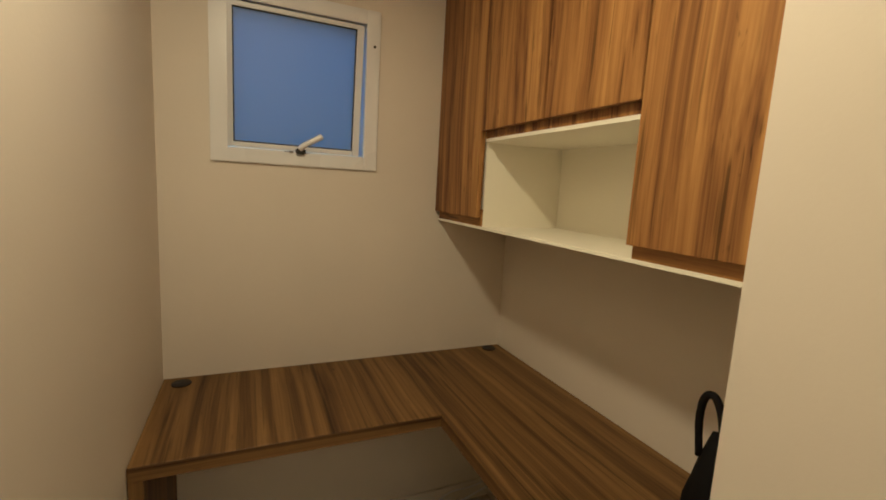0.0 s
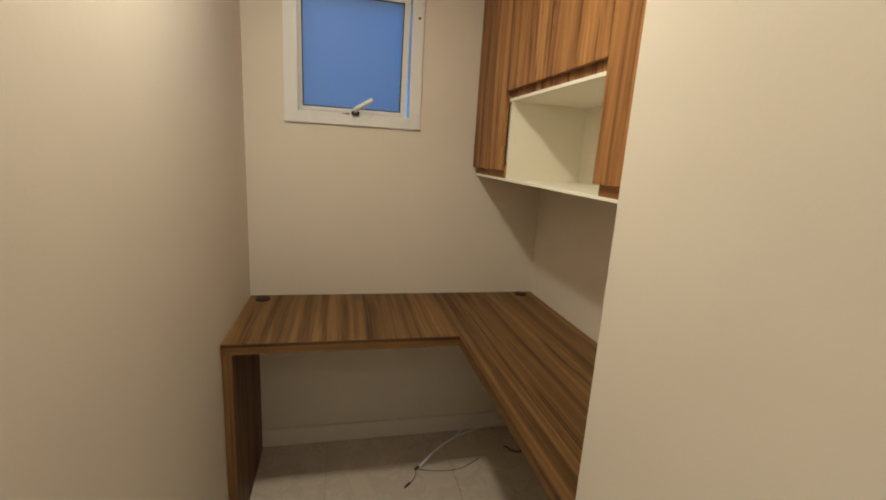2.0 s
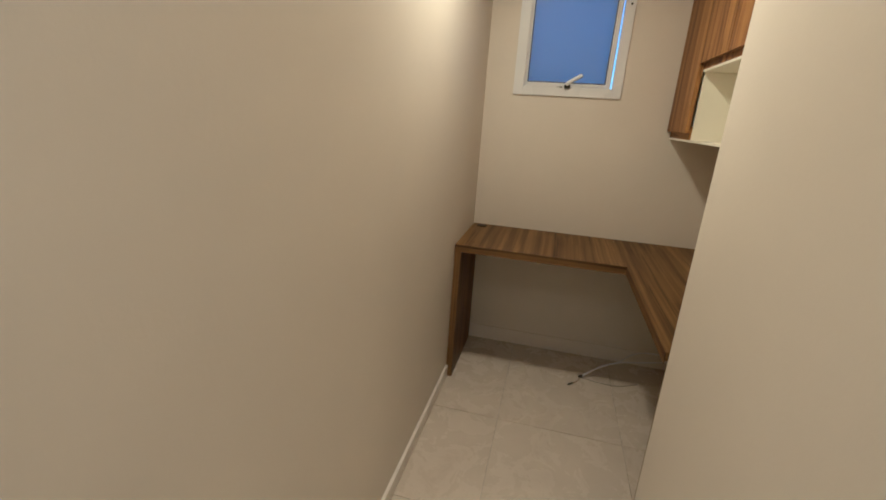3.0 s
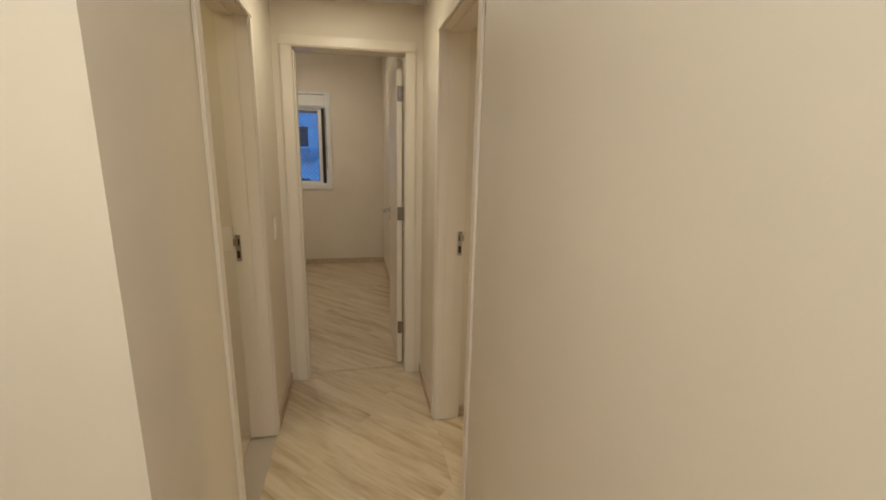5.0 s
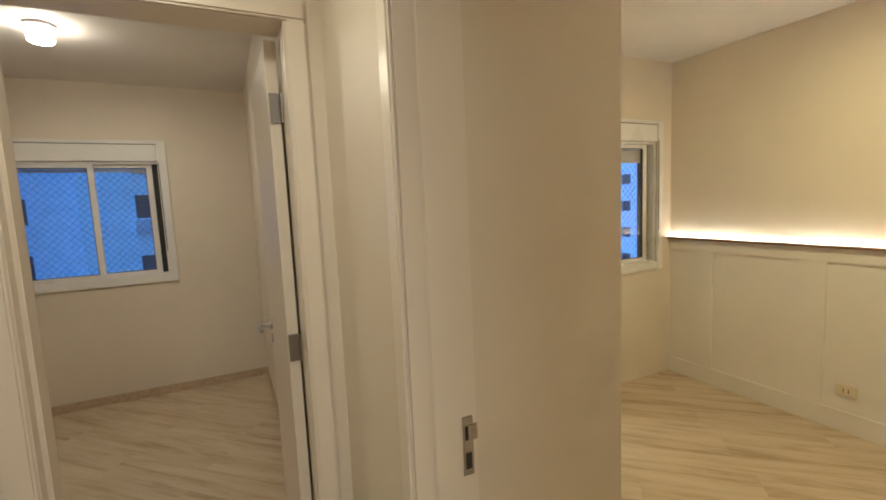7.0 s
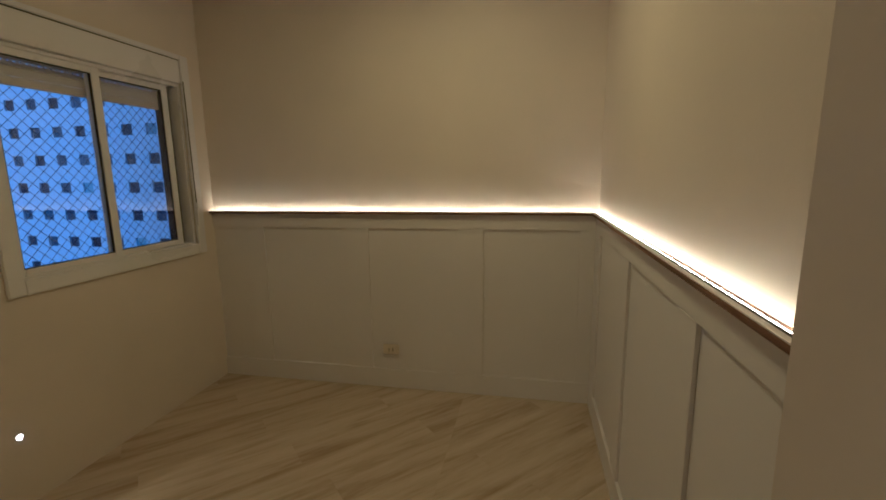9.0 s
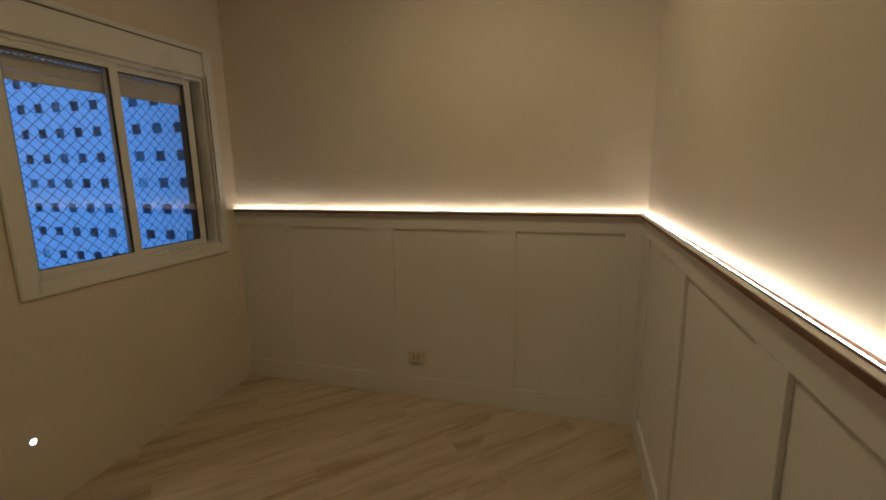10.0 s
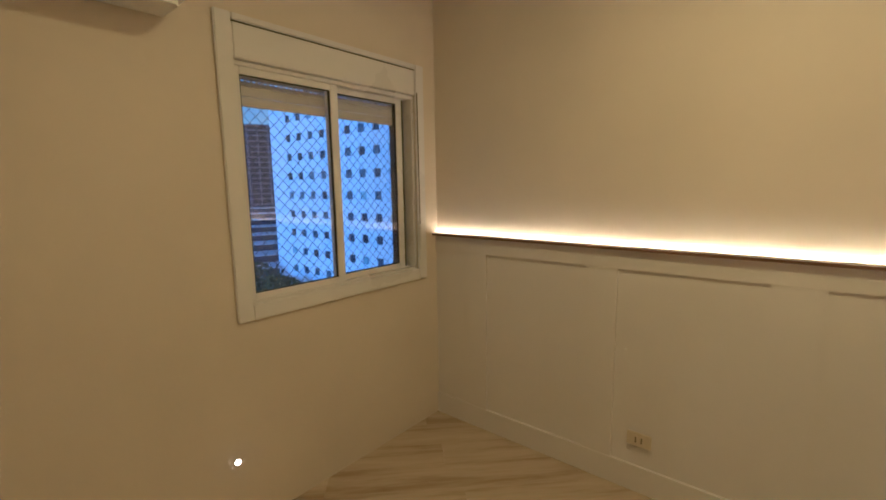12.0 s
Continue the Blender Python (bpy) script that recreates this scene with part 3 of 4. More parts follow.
# cables coming out of the corner and ending on the study floor
c1 = thing("cable", "white cable with a bare end on the tiles under the desk", "cable", group="cables under the desk")
part("sheath", tube(smooth_line([(-0.06, -1.309, 0.10), (-0.085, -1.22, 0.095), (-0.119, -1.067, 0.082), (-0.16, -0.931, 0.076), (-0.206, -0.825, 0.052), (-0.262, -0.725, 0.007)], 8), 0.0042, 8), cable_white, c1, smooth=True)
part("collar", tube([(-0.256, -0.735, 0.010), (-0.27, -0.714, 0.006)], 0.0055, 10), black_rubber, c1, "black collar")
part("lead", tube(smooth_line([(-0.266, -0.718, 0.005), (-0.30, -0.712, 0.003), (-0.335, -0.69, 0.003), (-0.352, -0.671, 0.004)], 6), 0.0018, 6), lead_copper, c1, "thin copper-coloured lead")
part("plug", tube([(-0.345, -0.679, 0.0045), (-0.368, -0.655, 0.0045)], 0.0045, 10), black_rubber, c1, "black tip")
c2 = thing("cable", "white cable resting on the other cable under the desk", "cable", group="cables under the desk")
part("sheath", tube(smooth_line([(-0.06, -1.309, 0.15), (-0.10, -1.19, 0.142), (-0.094, -1.066, 0.13), (-0.118, -0.99, 0.112), (-0.165, -0.925, 0.083), (-0.208, -0.83, 0.060), (-0.264, -0.735, 0.012)], 8), 0.0036, 8), cable_white, c2, smooth=True)
c3 = thing("wire", "thin grey wire curled on the tiles under the desk", "wire", group="cables under the desk")
part("strand", tube(smooth_line([(-0.268, -0.722, 0.004), (-0.276, -0.76, 0.003), (-0.29, -0.83, 0.002), (-0.288, -0.92, 0.002), (-0.255, -0.99, 0.002), (-0.232, -1.03, 0.002)], 8), 0.0018, 6), hinge_steel, c3, smooth=True)
c4 = thing("wire", "short black wire end on the tiles under the desk", "wire", group="cables under the desk")
part("strand", tube(smooth_line([(-0.17, -1.175, 0.003), (-0.185, -1.19, 0.006), (-0.205, -1.20, 0.004), (-0.22, -1.235, 0.003), (-0.20, -1.27, 0.003)], 6), 0.003, 6), black_rubber, c4, smooth=True)

# handbag on the desk
bag = thing("handbag", "black fabric handbag with two loop handles on the desk", "bag", (-1.165, -1.15, 0.75))
bm = bmesh.new()
rings = []
for i in range(15):
    u = i / 14
    x = -0.125 + 0.205 * u
    peak = 0.13 + 0.105 * math.exp(-((x - 0.045) / 0.026) ** 2) + 0.135 * math.exp(-((x + 0.024) / 0.036) ** 2)
    end = math.sqrt(max(0.0, 1 - (2 * u - 1) ** 6))
    ring = []
    for k in range(12):
        a = 2 * math.pi * k / 12
        up = 0.5 - 0.5 * math.cos(a)
        wide = 0.075 * math.sin(a) * (1 - 0.72 * up) * (0.35 + 0.65 * end)
        co = Vector((x, wide, peak * (0.55 + 0.45 * end) * up))
        co += noise.noise_vector(co * 14) * 0.006
        co.z = max(co.z, 0.0)
        ring.append(bm.verts.new(co))
    rings.append(ring)
for a, b in zip(rings, rings[1:]):
    for k in range(12):
        bm.faces.new((a[k], a[(k + 1) % 12], b[(k + 1) % 12], b[k]))
bm.faces.new(rings[0][::-1])
bm.faces.new(rings[-1])
bmesh.ops.recalc_face_normals(bm, faces=bm.faces[:])
part("bag_body", bm, bag_fabric, bag, smooth=True)
part("bag_handle", tube(smooth_line([(0.058, 0.022, 0.17), (0.062, 0.03, 0.25), (0.054, 0.034, 0.30), (0.036, 0.034, 0.312), (0.018, 0.034, 0.285), (0.006, 0.03, 0.22), (0.002, 0.02, 0.15)], 7), 0.0078, 8), bag_fabric, bag, smooth=True)
part("bag_handle", tube(smooth_line([(-0.030, -0.01, 0.17), (-0.044, 0.0, 0.235), (-0.058, 0.008, 0.295), (-0.074, 0.01, 0.328), (-0.09, 0.01, 0.318), (-0.10, 0.005, 0.25), (-0.10, -0.01, 0.14)], 7), 0.0078, 8), bag_fabric, bag, smooth=True)
part("lining", boxes((0.014, 0.034, -0.006, 0.0, 0.10, 0.25), bevel=0.002), cable_white, bag, "pale lining showing between the handles")

# ---- sliding windows with shutter box and safety net ----


def sliding_window(name, label, x0, x1, y, z0, z1, drop, mid, top=2.005):
    """Two sliding sashes in a wall whose inner face is y; the shutter hangs down by drop below the head of the glass."""
    root = tagged(thing(name, label, "window"), kind="structure")
    w, crown = 0.055, z1 + 0.032
    for it in ((x0 - w, x0 + 0.012, y - 0.018, y, z0 - w, crown), (x1 - 0.012, x1 + w, y - 0.018, y, z0 - w, crown),
               (x0 + 0.012, x1 - 0.012, y - 0.018, y, z0 - w, z0 + 0.012), (x0 + 0.012, x1 - 0.012, y - 0.018, y, z1 + 0.006, crown)):
        part("window_casing", boxes(it, bevel=0.004), alu_white, root)
    part("shutter_box", boxes((x0 + 0.014, x1 - 0.014, y - 0.012, y + 0.10, top, z1), bevel=0.004), alu_white, root, "white shutter box cover")
    # dark bars fill the joint round the box cover as its shadow line
    part("shutter_box_gap_shade", boxes((x0 + 0.0122, x0 + 0.0138, y - 0.010, y + 0.02, top, z1)), dark_metal, root)
    part("shutter_box_gap_shade", boxes((x0 + 0.014, x1 - 0.014, y - 0.008, y + 0.02, z1 + 0.0005, z1 + 0.0055)), dark_metal, root)
    # outer frame inside the opening
    f = 0.020
    for it in ((x0 + 0.001, x0 + f, y + 0.012, y + 0.12, z0 + 0.001, top - 0.001), (x1 - f, x1 - 0.001, y + 0.012, y + 0.12, z0 + 0.001, top - 0.001),
               (x0 + f, x1 - f, y + 0.012, y + 0.12, z0 + 0.001, z0 + f), (x0 + f, x1 - f, y + 0.012, y + 0.12, top - f, top - 0.001)):
        part("window_frame", boxes(it, bevel=0.002), alu_white, root)
    s = 0.042
    a0, a1, b0, b1 = z0 + f, top - f, x0 + f, x1 - f - 0.045
    for sx0, sx1, sy in ((b0, mid + s, y + 0.020), (mid, b1, y + 0.048)):
        sash = part("sash", boxes((sx0, sx0 + s * 0.62, sy, sy + 0.024, a0, a1), (sx1 - s, sx1, sy, sy + 0.024, a0, a1), (sx0 + s * 0.62, sx1 - s, sy, sy + 0.024, a0, a0 + 0.03), (sx0 + s * 0.62, sx1 - s, sy, sy + 0.024, a1 - 0.03, a1), bevel=0.002), alu_white, root)
        ix0, ix1, iz0, iz1 = sx0 + s * 0.62, sx1 - s, a0 + 0.03, a1 - 0.03
        for it in ((ix0, ix0 + 0.005, sy + 0.006, sy + 0.018, iz0, iz1), (ix1 - 0.005, ix1, sy + 0.006, sy + 0.018, iz0, iz1), (ix0 + 0.005, ix1 - 0.005, sy + 0.006, sy + 0.018, iz0, iz0 + 0.004), (ix0 + 0.005, ix1 - 0.005, sy + 0.006, sy + 0.018, iz1 - 0.004, iz1)):
            part("gasket", boxes(it), black_rubber, sash)
        g = part("pane", boxes((ix0 + 0.002, ix1 - 0.002, sy + 0.010, sy + 0.014, iz0 + 0.001, iz1 - 0.001)), clear_glass, sash)
        g.visible_shadow = False
    # dark shutter guide and cord on the right
    part("shutter_guide", boxes((x1 - f - 0.078, x1 - f - 0.006, y + 0.078, y + 0.118, a0, a1)), black_rubber, root, "black shutter guide")
    part("shutter_cord", tube([(x1 - 0.008, y - 0.022, 1.99), (x1 - 0.006, y - 0.024, 1.25)], 0.003, 6), dark_metal, root, "dark pull cord")
    part("cord_toggle", boxes((x1 - 0.013, x1 + 0.001, y - 0.032, y - 0.019, 1.10, 1.25), bevel=0.004), alu_white, root)
    part("latch", boxes((x0 + 0.022, x0 + 0.034, y + 0.010, y + 0.020, 1.42, 1.52), bevel=0.003), alu_white, root)
    n = max(1, round(drop / 0.042))
    for i in range(n):
        zt = a1 - 0.02 - i * 0.042
        if i == 0:
            # the top slat is pierced by a row of ventilation slots
            e0, e1, m0, m1 = b0 + 0.004, x1 - f - 0.079, zt - 0.022, zt - 0.014
            runs = [(e0, e1, y + 0.088, y + 0.098, zt - 0.0405, m0), (e0, e1, y + 0.088, y + 0.098, m1, zt)]
            count = 36
            for k in range(count + 1):
                c = e0 + 0.004 + (e1 - e0 - 0.008) * k / count
                runs.append((c - 0.004, c + 0.004, y + 0.088, y + 0.098, m0, m1))
            part("shutter_slat", boxes(*runs), shutter_mat, root)
            continue
        part("shutter_slat", boxes((b0 + 0.004, x1 - f - 0.079, y + 0.088, y + 0.098, zt - 0.0405, zt), bevel=0.003), shutter_mat, root)
    # safety net of thin cords
    bm = bmesh.new()
    yn, r, step = y + 0.135, 0.0015, 0.056
    zz0, zz1, xx0, xx1 = z0 + 0.01, top, x0 + 0.01, x1 - 0.01
    span = int((xx1 - xx0 + zz1 - zz0) / step) + 2
    for sgn in (1, -1):
        for i in range(span):
            c = (zz0 - (xx1 - xx0)) + i * step if sgn > 0 else zz0 + i * step
            pts = []
            for xa in (xx0, xx1):
                za = c + sgn * (xa - xx0) if sgn > 0 else c - (xa - xx0)
                pts.append([xa, za])
            (xa, za), (xb, zb) = pts
            lo, hi = max(0.0, min((zz0 - za) / (zb - za), (zz1 - za) / (zb - za))), min(1.0, max((zz0 - za) / (zb - za), (zz1 - za) / (zb - za)))
            if hi - lo < 0.01:
                continue
            p, q = Vector((xa + (xb - xa) * lo, yn, za + (zb - za) * lo)), Vector((xa + (xb - xa) * hi, yn, za + (zb - za) * hi))
            d = (q - p).to_track_quat("Z", "Y")
            ring = [[bm.verts.new(e + d @ Vector((r * math.cos(k * 2.0944), r * math.sin(k * 2.0944), 0))) for k in range(3)] for e in (p, q)]
            for k in range(3):
                bm.faces.new((ring[0][k], ring[0][(k + 1) % 3], ring[1][(k + 1) % 3], ring[1][k]))
    tagged(part("safety_net", bm, dark_net), "thin grey safety net outside the window", "net", "", "stuff")
    return root


dark_net = material("grey_net_cord", (0.05, 0.055, 0.07), 0.7)[0]
sliding_window("window_2", "white sliding bedroom window with shutter box, shutter slightly lowered", bx0, bx1, B_N, bz0, bz1, 0.126, -0.062, 1.978)
sliding_window("window_3", "white sliding window of the far bedroom, shutter raised", ax0, ax1, A_N, az0, az1, 0.03, -3.70)

# ---- bedroom: wainscot, lit ledge ----


def wainscot(name, label, to_world, length, panels):
    """Board with raised stiles and rails; own x runs along the wall, own y out of it."""
    root = tagged(thing(name, label, "wainscot"), kind="structure")
    root.matrix_world = to_world
    t0, t1 = 0.007, 0.0185
    part("backing_board", boxes((0, length, 0, t0, 0, 1.168)), board_paint, root)
    part("top_rail", boxes((0, length, t0, t1, 1.076, 1.168), bevel=0.0012), board_paint, root)
    part("bottom_rail", boxes((0, length, t0, t1 + 0.002, 0, 0.132), bevel=0.0015), board_paint, root)
    edges = [0.0] + [e for p in panels for e in p] + [length]
    for i in range(0, len(edges), 2):
        if edges[i + 1] - edges[i] > 0.01:
            part("stile", boxes((edges[i], edges[i + 1], t0, t1 - 0.0004, 0.132, 1.076), bevel=0.001), board_paint, root)
    return root


east = Matrix(((0, -1, 0, B_E), (-1, 0, 0, B_N), (0, 0, 1, 0), (0, 0, 0, 1)))
south = Matrix(((-1, 0, 0, B_E - 0.02), (0, 1, 0, B_S), (0, 0, 1, 0), (0, 0, 0, 1)))
wainscot("trim_wainscot_east", "white panelled wainscot on the bedroom wall", east, B_N - B_S, ((0.0, 0.233), (0.382, 0.965), (1.119, 1.691), (1.857, 2.424)))
wainscot("trim_wainscot_south", "white panelled wainscot on the bedroom wall", south, 2.9, ((0.169, 0.744), (0.884, 1.459), (1.599, 2.174), (2.314, 2.84)))


def lit_ledge(name, label, to_world, length, start):
    root = thing(name, label, "ledge", group="lit ledges of the bedroom")
    root.matrix_world = to_world
    part("board", boxes((start, length, 0.0, 0.046, 1.168, 1.180), bevel=0.0012), ledge_wood, root, "dark wooden ledge board")
    part("top_strip", boxes((start, length, 0.0265, 0.043, 1.180, 1.1825), bevel=0.001), board_paint, root, "white top strip")
    part("profile", boxes((start, length, 0.0235, 0.0260, 1.180, 1.1855)), hinge_steel, root, "thin metal profile")
    part("led_strip", boxes((start, length, 0.0175, 0.0215, 1.1805, 1.184), bevel=0.001), led_glow, root, "glowing warm LED strip")
    return root


lit_ledge("lit_ledge", "dark wooden ledge with a glowing warm LED strip", east, B_N - B_S, 0.0)
lit_ledge("lit_ledge", "dark wooden ledge with a glowing warm LED strip", south, 2.9, 0.027)

for x in (-0.648, -1.188):
    n = thing("night_light", "small round recessed night light, lit", "night light", (x, B_N, 0.322), "night lights under the window")
    turn = Matrix.Rotation(radians(90), 4, "X")
    part("bezel", disc(0.016, 0.004, Matrix.Translation((0, -0.002, 0)) @ turn, 24, bevel=0.001), alu_white, n)
    part("lens", disc(0.010, 0.002, Matrix.Translation((0, -0.005, 0)) @ turn, 24), dot_glow, n, "glowing lens")

# air conditioner over the window wall
ac = thing("air_conditioner", "white split air conditioner high on the wall", "air conditioner", (-1.105, B_N, 2.055))
part("casing", boxes((-0.36, 0.36, -0.20, 0, 0.0, 0.27), bevel=0.03, segments=4), ac_plastic, ac)
part("louver", boxes((-0.32, 0.32, -0.19, -0.11, -0.004, 0.002), bevel=0.002), ac_plastic, ac)

# ceiling lamp of the far bedroom
cl = thing("ceiling_lamp", "white glass ceiling lamp, switched on", "lamp", (-3.56, 4.86, CEIL))
part("base", disc(0.072, 0.02, Matrix.Translation((0, 0, -0.010)), 32, bevel=0.003), alu_white, cl)
part("shade", disc(0.058, 0.078, Matrix.Translation((0, 0, -0.059)), 32, 0.064, bevel=0.008), lamp_glow, cl, "glowing glass shade")

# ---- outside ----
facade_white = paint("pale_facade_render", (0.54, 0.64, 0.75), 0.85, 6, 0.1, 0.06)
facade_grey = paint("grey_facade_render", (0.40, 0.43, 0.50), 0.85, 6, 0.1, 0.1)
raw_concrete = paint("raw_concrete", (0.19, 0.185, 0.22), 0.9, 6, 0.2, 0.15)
dark_glass, dt, dg = material("dark_window_glass", (0.03, 0.05, 0.09), 0.12)
dg.inputs["Specular IOR Level"].default_value = 0.35
dk = dt.nodes.new("ShaderNodeObjectInfo")
dt.links.new(ramp(dt, dk.outputs["Random"], (0.0, (0.018, 0.03, 0.055)), (0.6, (0.04, 0.065, 0.105)), (0.88, (0.08, 0.13, 0.19)), (0.95, (0.26, 0.40, 0.48))), dg.inputs["Base Color"])
asphalt = paint("asphalt_ground", (0.06, 0.06, 0.065), 0.9, 3, 0.2, 0.2)
roof_sheet = paint("pale_roof_sheet", (0.5, 0.52, 0.56), 0.6, 4, 0.1, 0.12)
leaf_green = paint("dull_foliage", (0.05, 0.085, 0.04), 0.7, 8, 0.2, 0.3)
bark = paint("bark", (0.10, 0.075, 0.055), 0.9, 20, 0.5, 0.2)
GROUND = -22.0
structure("ground", boxes((-900, 900, -900, 900, GROUND - 1, GROUND)), asphalt, "dark asphalt ground far below", "ground")


def tower(name, label, to_world, width, depth, z0, z1, mat, cols, rows, step, rise, size, first, sill=0.0):
    """A slab whose own x runs along the front, the front facing own -y; real recesses with glass behind."""
    root = thing(name, label, "building")
    root.matrix_world = to_world
    w, h = size
    x = [first[0] + i * step for i in range(cols)]
    z = [first[1] + i * rise for i in range(rows)]
    bm = bmesh.new()

    def add(items):
        for x0, x1, y0, y1, a, b in items:
            bmesh.ops.create_cube(bm, size=1.0, matrix=Matrix.Translation(((x0 + x1) / 2, (y0 + y1) / 2, (a + b) / 2)) @ Matrix.Diagonal((x1 - x0, y1 - y0, b - a, 1)))
    add([(0, width, 0.3, depth, z0, z1)])
    low = z0
    for r in range(rows):
        add([(0, width, 0, 0.3, low, z[r] - h / 2)])
        left = 0.0
        for c in range(cols):
            add([(left, x[c] - w / 2, 0, 0.3, z[r] - h / 2, z[r] + h / 2)])
            left = x[c] + w / 2
        add([(left, width, 0, 0.3, z[r] - h / 2, z[r] + h / 2)])
        low = z[r] + h / 2
    add([(0, width, 0, 0.3, low, z1)])
    part("wall", bm, mat, root)
    part("roof", boxes((-0.3, width + 0.3, -0.3, depth + 0.3, z1, z1 + 0.8)), mat, root)
    pane_bm = boxes((-w / 2, w / 2, 0.18, 0.22, -h / 2, h / 2))
    first_pane = part("window", pane_bm, dark_glass, root)
    for r in range(rows):
        for c in range(cols):
            if r == 0 and c == 0:
                first_pane.location = (x[0], 0, z[0])
                continue
            o = new("window", first_pane.data)
            o.parent, o.location = root, (x[c], 0, z[r])
    if sill:
        box_bm = boxes((-w / 2, w / 2, -0.45, 0.0, -h / 2 - sill, -h / 2 - 0.08))
        led = part("ac_ledge", box_bm, facade_grey, root)
        for r in range(rows):
            for c in range(cols):
                if r == 0 and c == 0:
                    led.location = (x[0], 0, z[0])
                    continue
                o = new("ac_ledge", led.data)
                o.parent, o.location = root, (x[c], 0, z[r])
    return root


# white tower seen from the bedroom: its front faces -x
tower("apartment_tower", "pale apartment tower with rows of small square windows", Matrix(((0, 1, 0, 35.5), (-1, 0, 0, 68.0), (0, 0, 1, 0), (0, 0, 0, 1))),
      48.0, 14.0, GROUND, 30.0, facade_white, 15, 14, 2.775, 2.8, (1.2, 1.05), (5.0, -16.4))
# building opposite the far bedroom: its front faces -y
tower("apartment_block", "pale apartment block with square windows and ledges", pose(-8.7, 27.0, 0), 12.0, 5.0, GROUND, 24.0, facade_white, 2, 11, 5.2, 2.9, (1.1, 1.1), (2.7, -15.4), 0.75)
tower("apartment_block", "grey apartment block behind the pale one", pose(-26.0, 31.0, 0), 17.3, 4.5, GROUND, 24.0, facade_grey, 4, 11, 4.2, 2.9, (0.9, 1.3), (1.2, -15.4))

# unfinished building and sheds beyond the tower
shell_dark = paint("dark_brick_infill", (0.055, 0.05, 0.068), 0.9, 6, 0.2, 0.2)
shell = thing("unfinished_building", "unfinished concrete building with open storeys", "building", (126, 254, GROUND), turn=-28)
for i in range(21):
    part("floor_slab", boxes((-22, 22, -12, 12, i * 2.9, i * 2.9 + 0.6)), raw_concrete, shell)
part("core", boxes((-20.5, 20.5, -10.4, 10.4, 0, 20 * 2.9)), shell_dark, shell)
for i in range(9):
    x = -21.4 + i * 5.35
    part("column", boxes((x - 0.35, x + 0.35, -11.9, -11.2, 0, 20 * 2.9)), raw_concrete, shell)
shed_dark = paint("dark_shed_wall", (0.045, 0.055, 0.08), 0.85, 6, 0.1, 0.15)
for k in range(9):
    shed = thing("shed", "long low shed with a pale sheet roof", "shed", (36 + k * 3.4, 76 + k * 8.2, GROUND), "sheds", -24)
    top = 7.2 + k * 1.25
    part("wall", boxes((-15, 15, -3.2, 3.2, 0, top)), shed_dark, shed)
    part("roof", boxes((-15.4, 15.4, -3.6, 3.6, top, top + 0.2)), roof_sheet, shed)
rnd = random.Random(4)
for k in range(8):
    house = thing("house", "small pale flat-roofed house beyond the sheds", "house", (62 + k * 4.6, 152 + 3 * (k % 3) - k * 1.5, GROUND), "houses beyond the sheds", -20)
    top = 18.2 + rnd.uniform(-1.2, 1.6)
    part("wall", boxes((-1.9, 1.9, -2.5, 2.5, 0, top)), facade_white if k % 3 else shed_dark, house)
    part("roof", boxes((-2.1, 2.1, -2.7, 2.7, top, top + 0.25)), shed_dark, house)


def tree(place, height, seed):
    rnd = random.Random(seed)
    root = thing("tree", "leafy green tree beside the tower", "tree", place, "trees")
    part("trunk", disc(0.28, height * 0.55, Matrix.Translation((0, 0, height * 0.275)), 10, 0.14), bark, root)
    bm = bmesh.new()
    for i in range(900):
        a, u = rnd.uniform(0, 6.283), rnd.uniform(-1, 1)
        r = rnd.uniform(0.55, 1.0) * (0.42 + 0.1 * math.sin(3 * a + seed)) * height
        c = Vector((r * math.cos(a) * math.sqrt(1 - u * u), r * math.sin(a) * math.sqrt(1 - u * u), height * 0.68 + u * height * 0.33))
        m = Matrix.Translation(c) @ Euler((rnd.uniform(0, 6), rnd.uniform(0, 6), 0)).to_matrix().to_4x4()
        s = rnd.uniform(0.2, 0.45)
        bm.faces.new([bm.verts.new(m @ Vector(q)) for q in ((-s, 0, 0), (0, -s * 0.6, 0.05), (s, 0, 0), (0, s * 0.6, 0.05))])
    part("crown", bm, leaf_green, root)


for i, (x, y, h) in enumerate(((27.5, 55, 10), (30, 60, 11), (31, 68, 12), (24, 51, 9), (33, 64, 10))):
    tree((x, y, GROUND), h, i)

# ---- floor pieces ----


def clip(poly, x0, x1, y0, y1):
    """A convex polygon cut to a rectangle."""
    for axis, limit, keep in ((0, x0, 1), (0, x1, -1), (1, y0, 1), (1, y1, -1)):
        out = []
        for i, p in enumerate(poly):
            q = poly[(i + 1) % len(poly)]
            a, b = (p[axis] - limit) * keep, (q[axis] - limit) * keep
            if a >= 0:
                out.append(p)
            if a * b < 0:
                t = a / (a - b)
                out.append((p[0] + (q[0] - p[0]) * t, p[1] + (q[1] - p[1]) * t))
        poly = out
        if len(poly) < 3:
            return []
    return poly


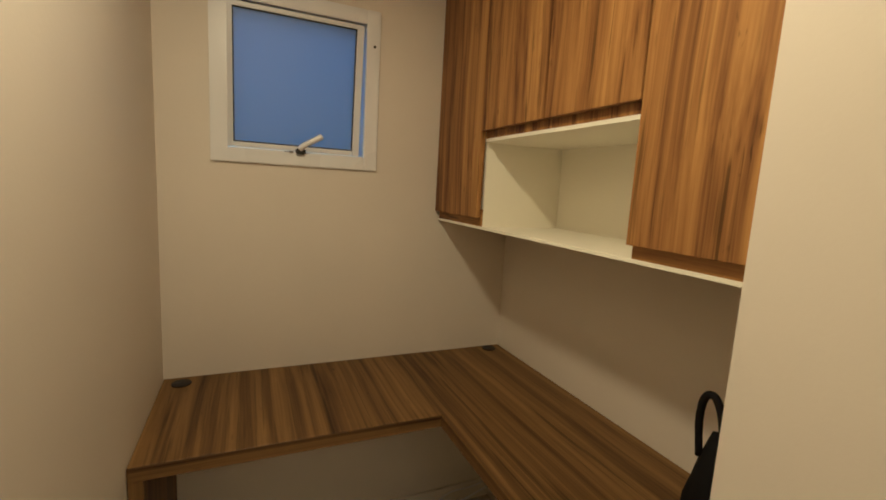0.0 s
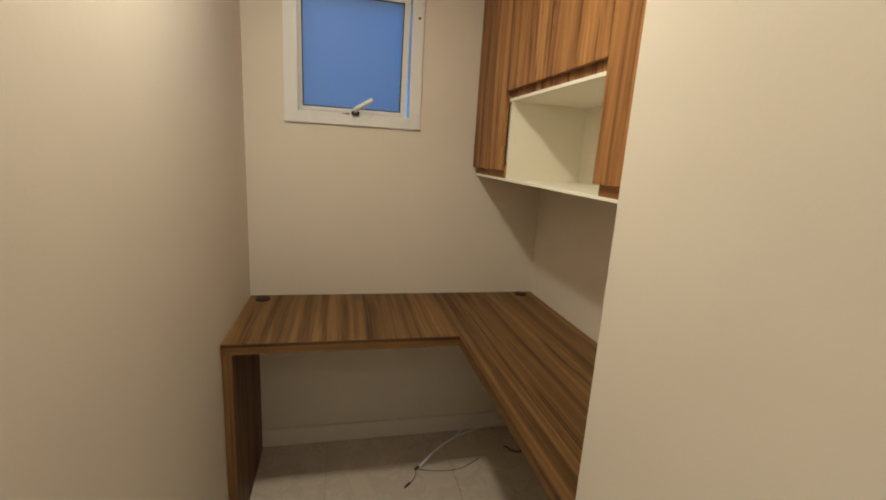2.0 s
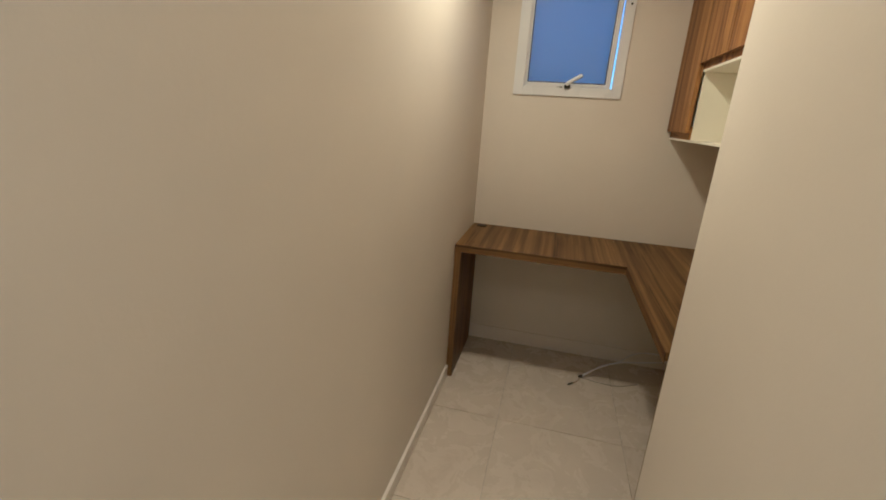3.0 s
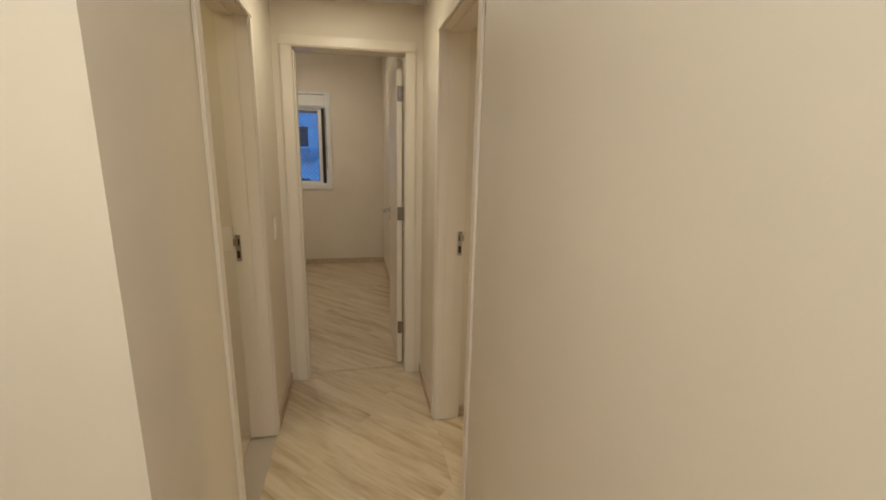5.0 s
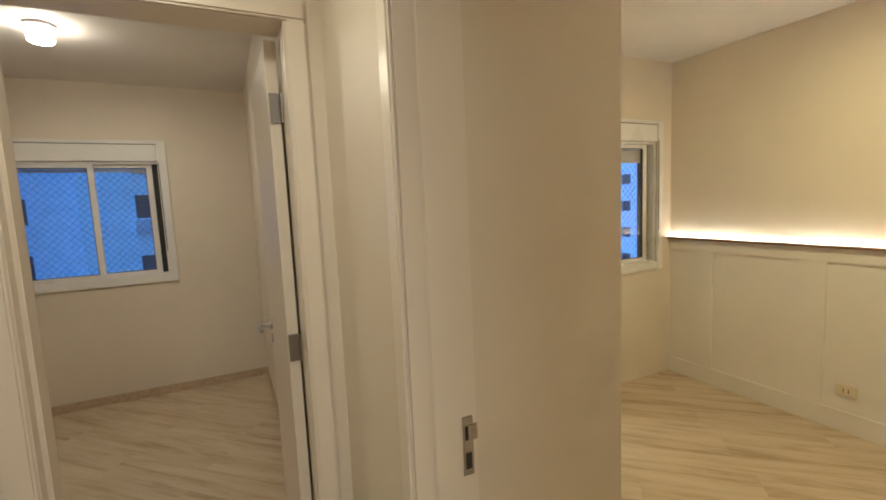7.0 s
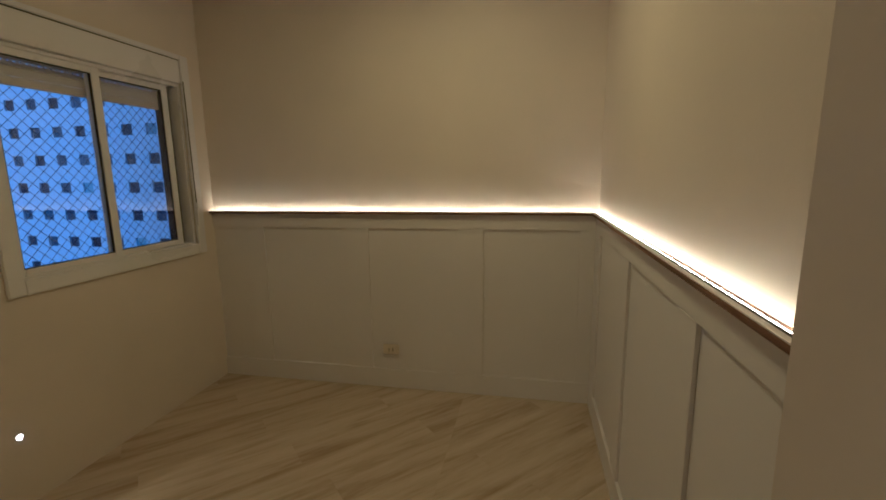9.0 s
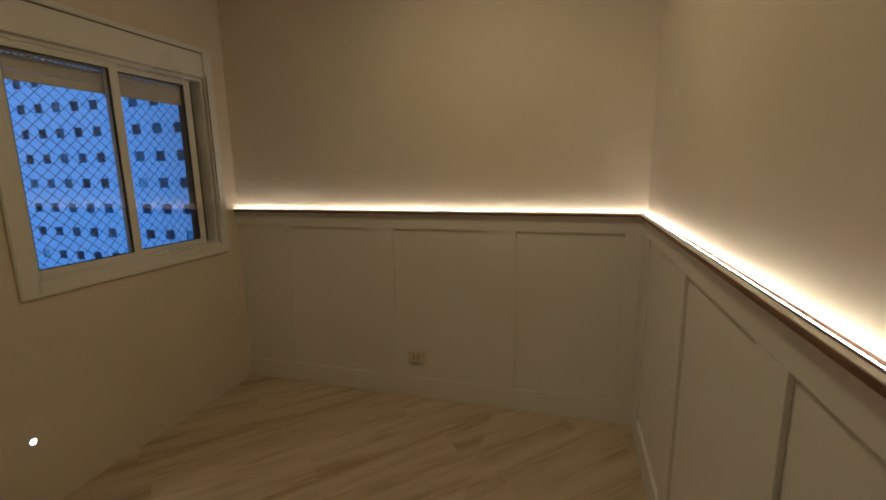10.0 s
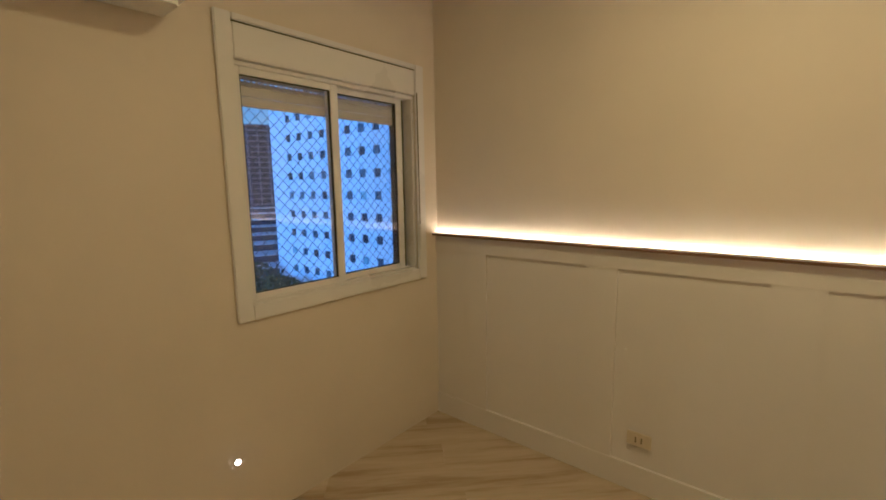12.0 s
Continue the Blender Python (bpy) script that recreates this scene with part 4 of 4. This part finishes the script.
def slab(poly, z0, z1, turn, origin):
    """A flat piece with its own axes turned, so that grain follows it."""
    bm = bmesh.new()
    c, s = math.cos(-turn), math.sin(-turn)
    loc = [((x - origin[0]) * c - (y - origin[1]) * s, (x - origin[0]) * s + (y - origin[1]) * c) for x, y in poly]
    lo = [bm.verts.new((x, y, z0)) for x, y in loc]
    hi = [bm.verts.new((x, y, z1)) for x, y in loc]
    bm.faces.new(hi)
    bm.faces.new(lo[::-1])
    n = len(loc)
    for i in range(n):
        bm.faces.new((lo[i], lo[(i + 1) % n], hi[(i + 1) % n], hi[i]))
    return bm


TURN = radians(-45)
PW, PL, GAP = 0.19, 1.28, 0.0003
ux, uy = math.cos(TURN), math.sin(TURN)
rooms = ((CL, CR, -2.6, 3.0), (-4.7, CL, -2.6, 1.10), (-3.2, -2.548, 3.0, 3.13), (A_W, A_E, 3.13, A_N), (CR, B_IN, 1.708, 2.43), (B_IN, B_E, B_S, 2.437), (-1.85, B_E, 2.437, B_N))
for rx0, rx1, ry0, ry1 in rooms:
    for row in range(-60, 60):
        for k in range(-10, 10):
            u0 = k * PL + (row * 0.47 % 1.0) * PL
            v0 = row * PW
            corner = [(u0 + GAP, v0 + GAP), (u0 + PL - GAP, v0 + GAP), (u0 + PL - GAP, v0 + PW - GAP), (u0 + GAP, v0 + PW - GAP)]
            poly = clip([(a * ux - b * uy, a * uy + b * ux) for a, b in corner], rx0, rx1, ry0, ry1)
            if len(poly) < 3:
                continue
            area = abs(sum(p[0] * poly[i - 1][1] - p[1] * poly[i - 1][0] for i, p in enumerate(poly))) / 2
            if area < 0.0008:
                continue
            centre = (u0 * ux - v0 * uy, u0 * uy + v0 * ux)
            o = part("plank", slab(poly, -0.008, 0.0, TURN, centre), laminate, floor_wood)
            o.location, o.rotation_euler = (centre[0], centre[1], 0), (0, 0, TURN)

TS, JG = 0.56, 0.0012
tile_rooms = ((-1.332, 0.0, O_S, 0.0), (-2.40, -1.332, -0.812, 0.0), (CR, -2.40, -0.62, -0.014))
for rx0, rx1, ry0, ry1 in tile_rooms:
    for i in range(-5, 2):
        for j in range(-4, 2):
            x0, y0 = -0.775 + i * TS, -0.325 + j * TS
            poly = clip([(x0 + JG, y0 + JG), (x0 + TS - JG, y0 + JG), (x0 + TS - JG, y0 + TS - JG), (x0 + JG, y0 + TS - JG)], rx0, rx1, ry0, ry1)
            if len(poly) < 3:
                continue
            o = part("tile", slab(poly, -0.004, 0.0005, 0, (x0, y0)), tile_mat, floor_tile)
            o.location = (x0, y0, 0)
floor_bath = structure("floor_bathroom", boxes((-4.7, -3.44, 1.22, 2.475, -0.008, -0.004)), grout, "cream bathroom tile floor", "floor")
for i in range(3):
    for j in range(3):
        x0, y0 = -3.44 - (i + 1) * 0.45, 1.22 + j * 0.45
        poly = clip([(x0, y0), (x0 + 0.447, y0), (x0 + 0.447, y0 + 0.447), (x0, y0 + 0.447)], -4.7, -3.44, 1.22, 2.475)
        if len(poly) >= 3:
            o = part("tile", slab(poly, -0.004, 0.0005, 0, (x0, y0)), tile_mat, floor_bath)
            o.location = (x0, y0, 0)
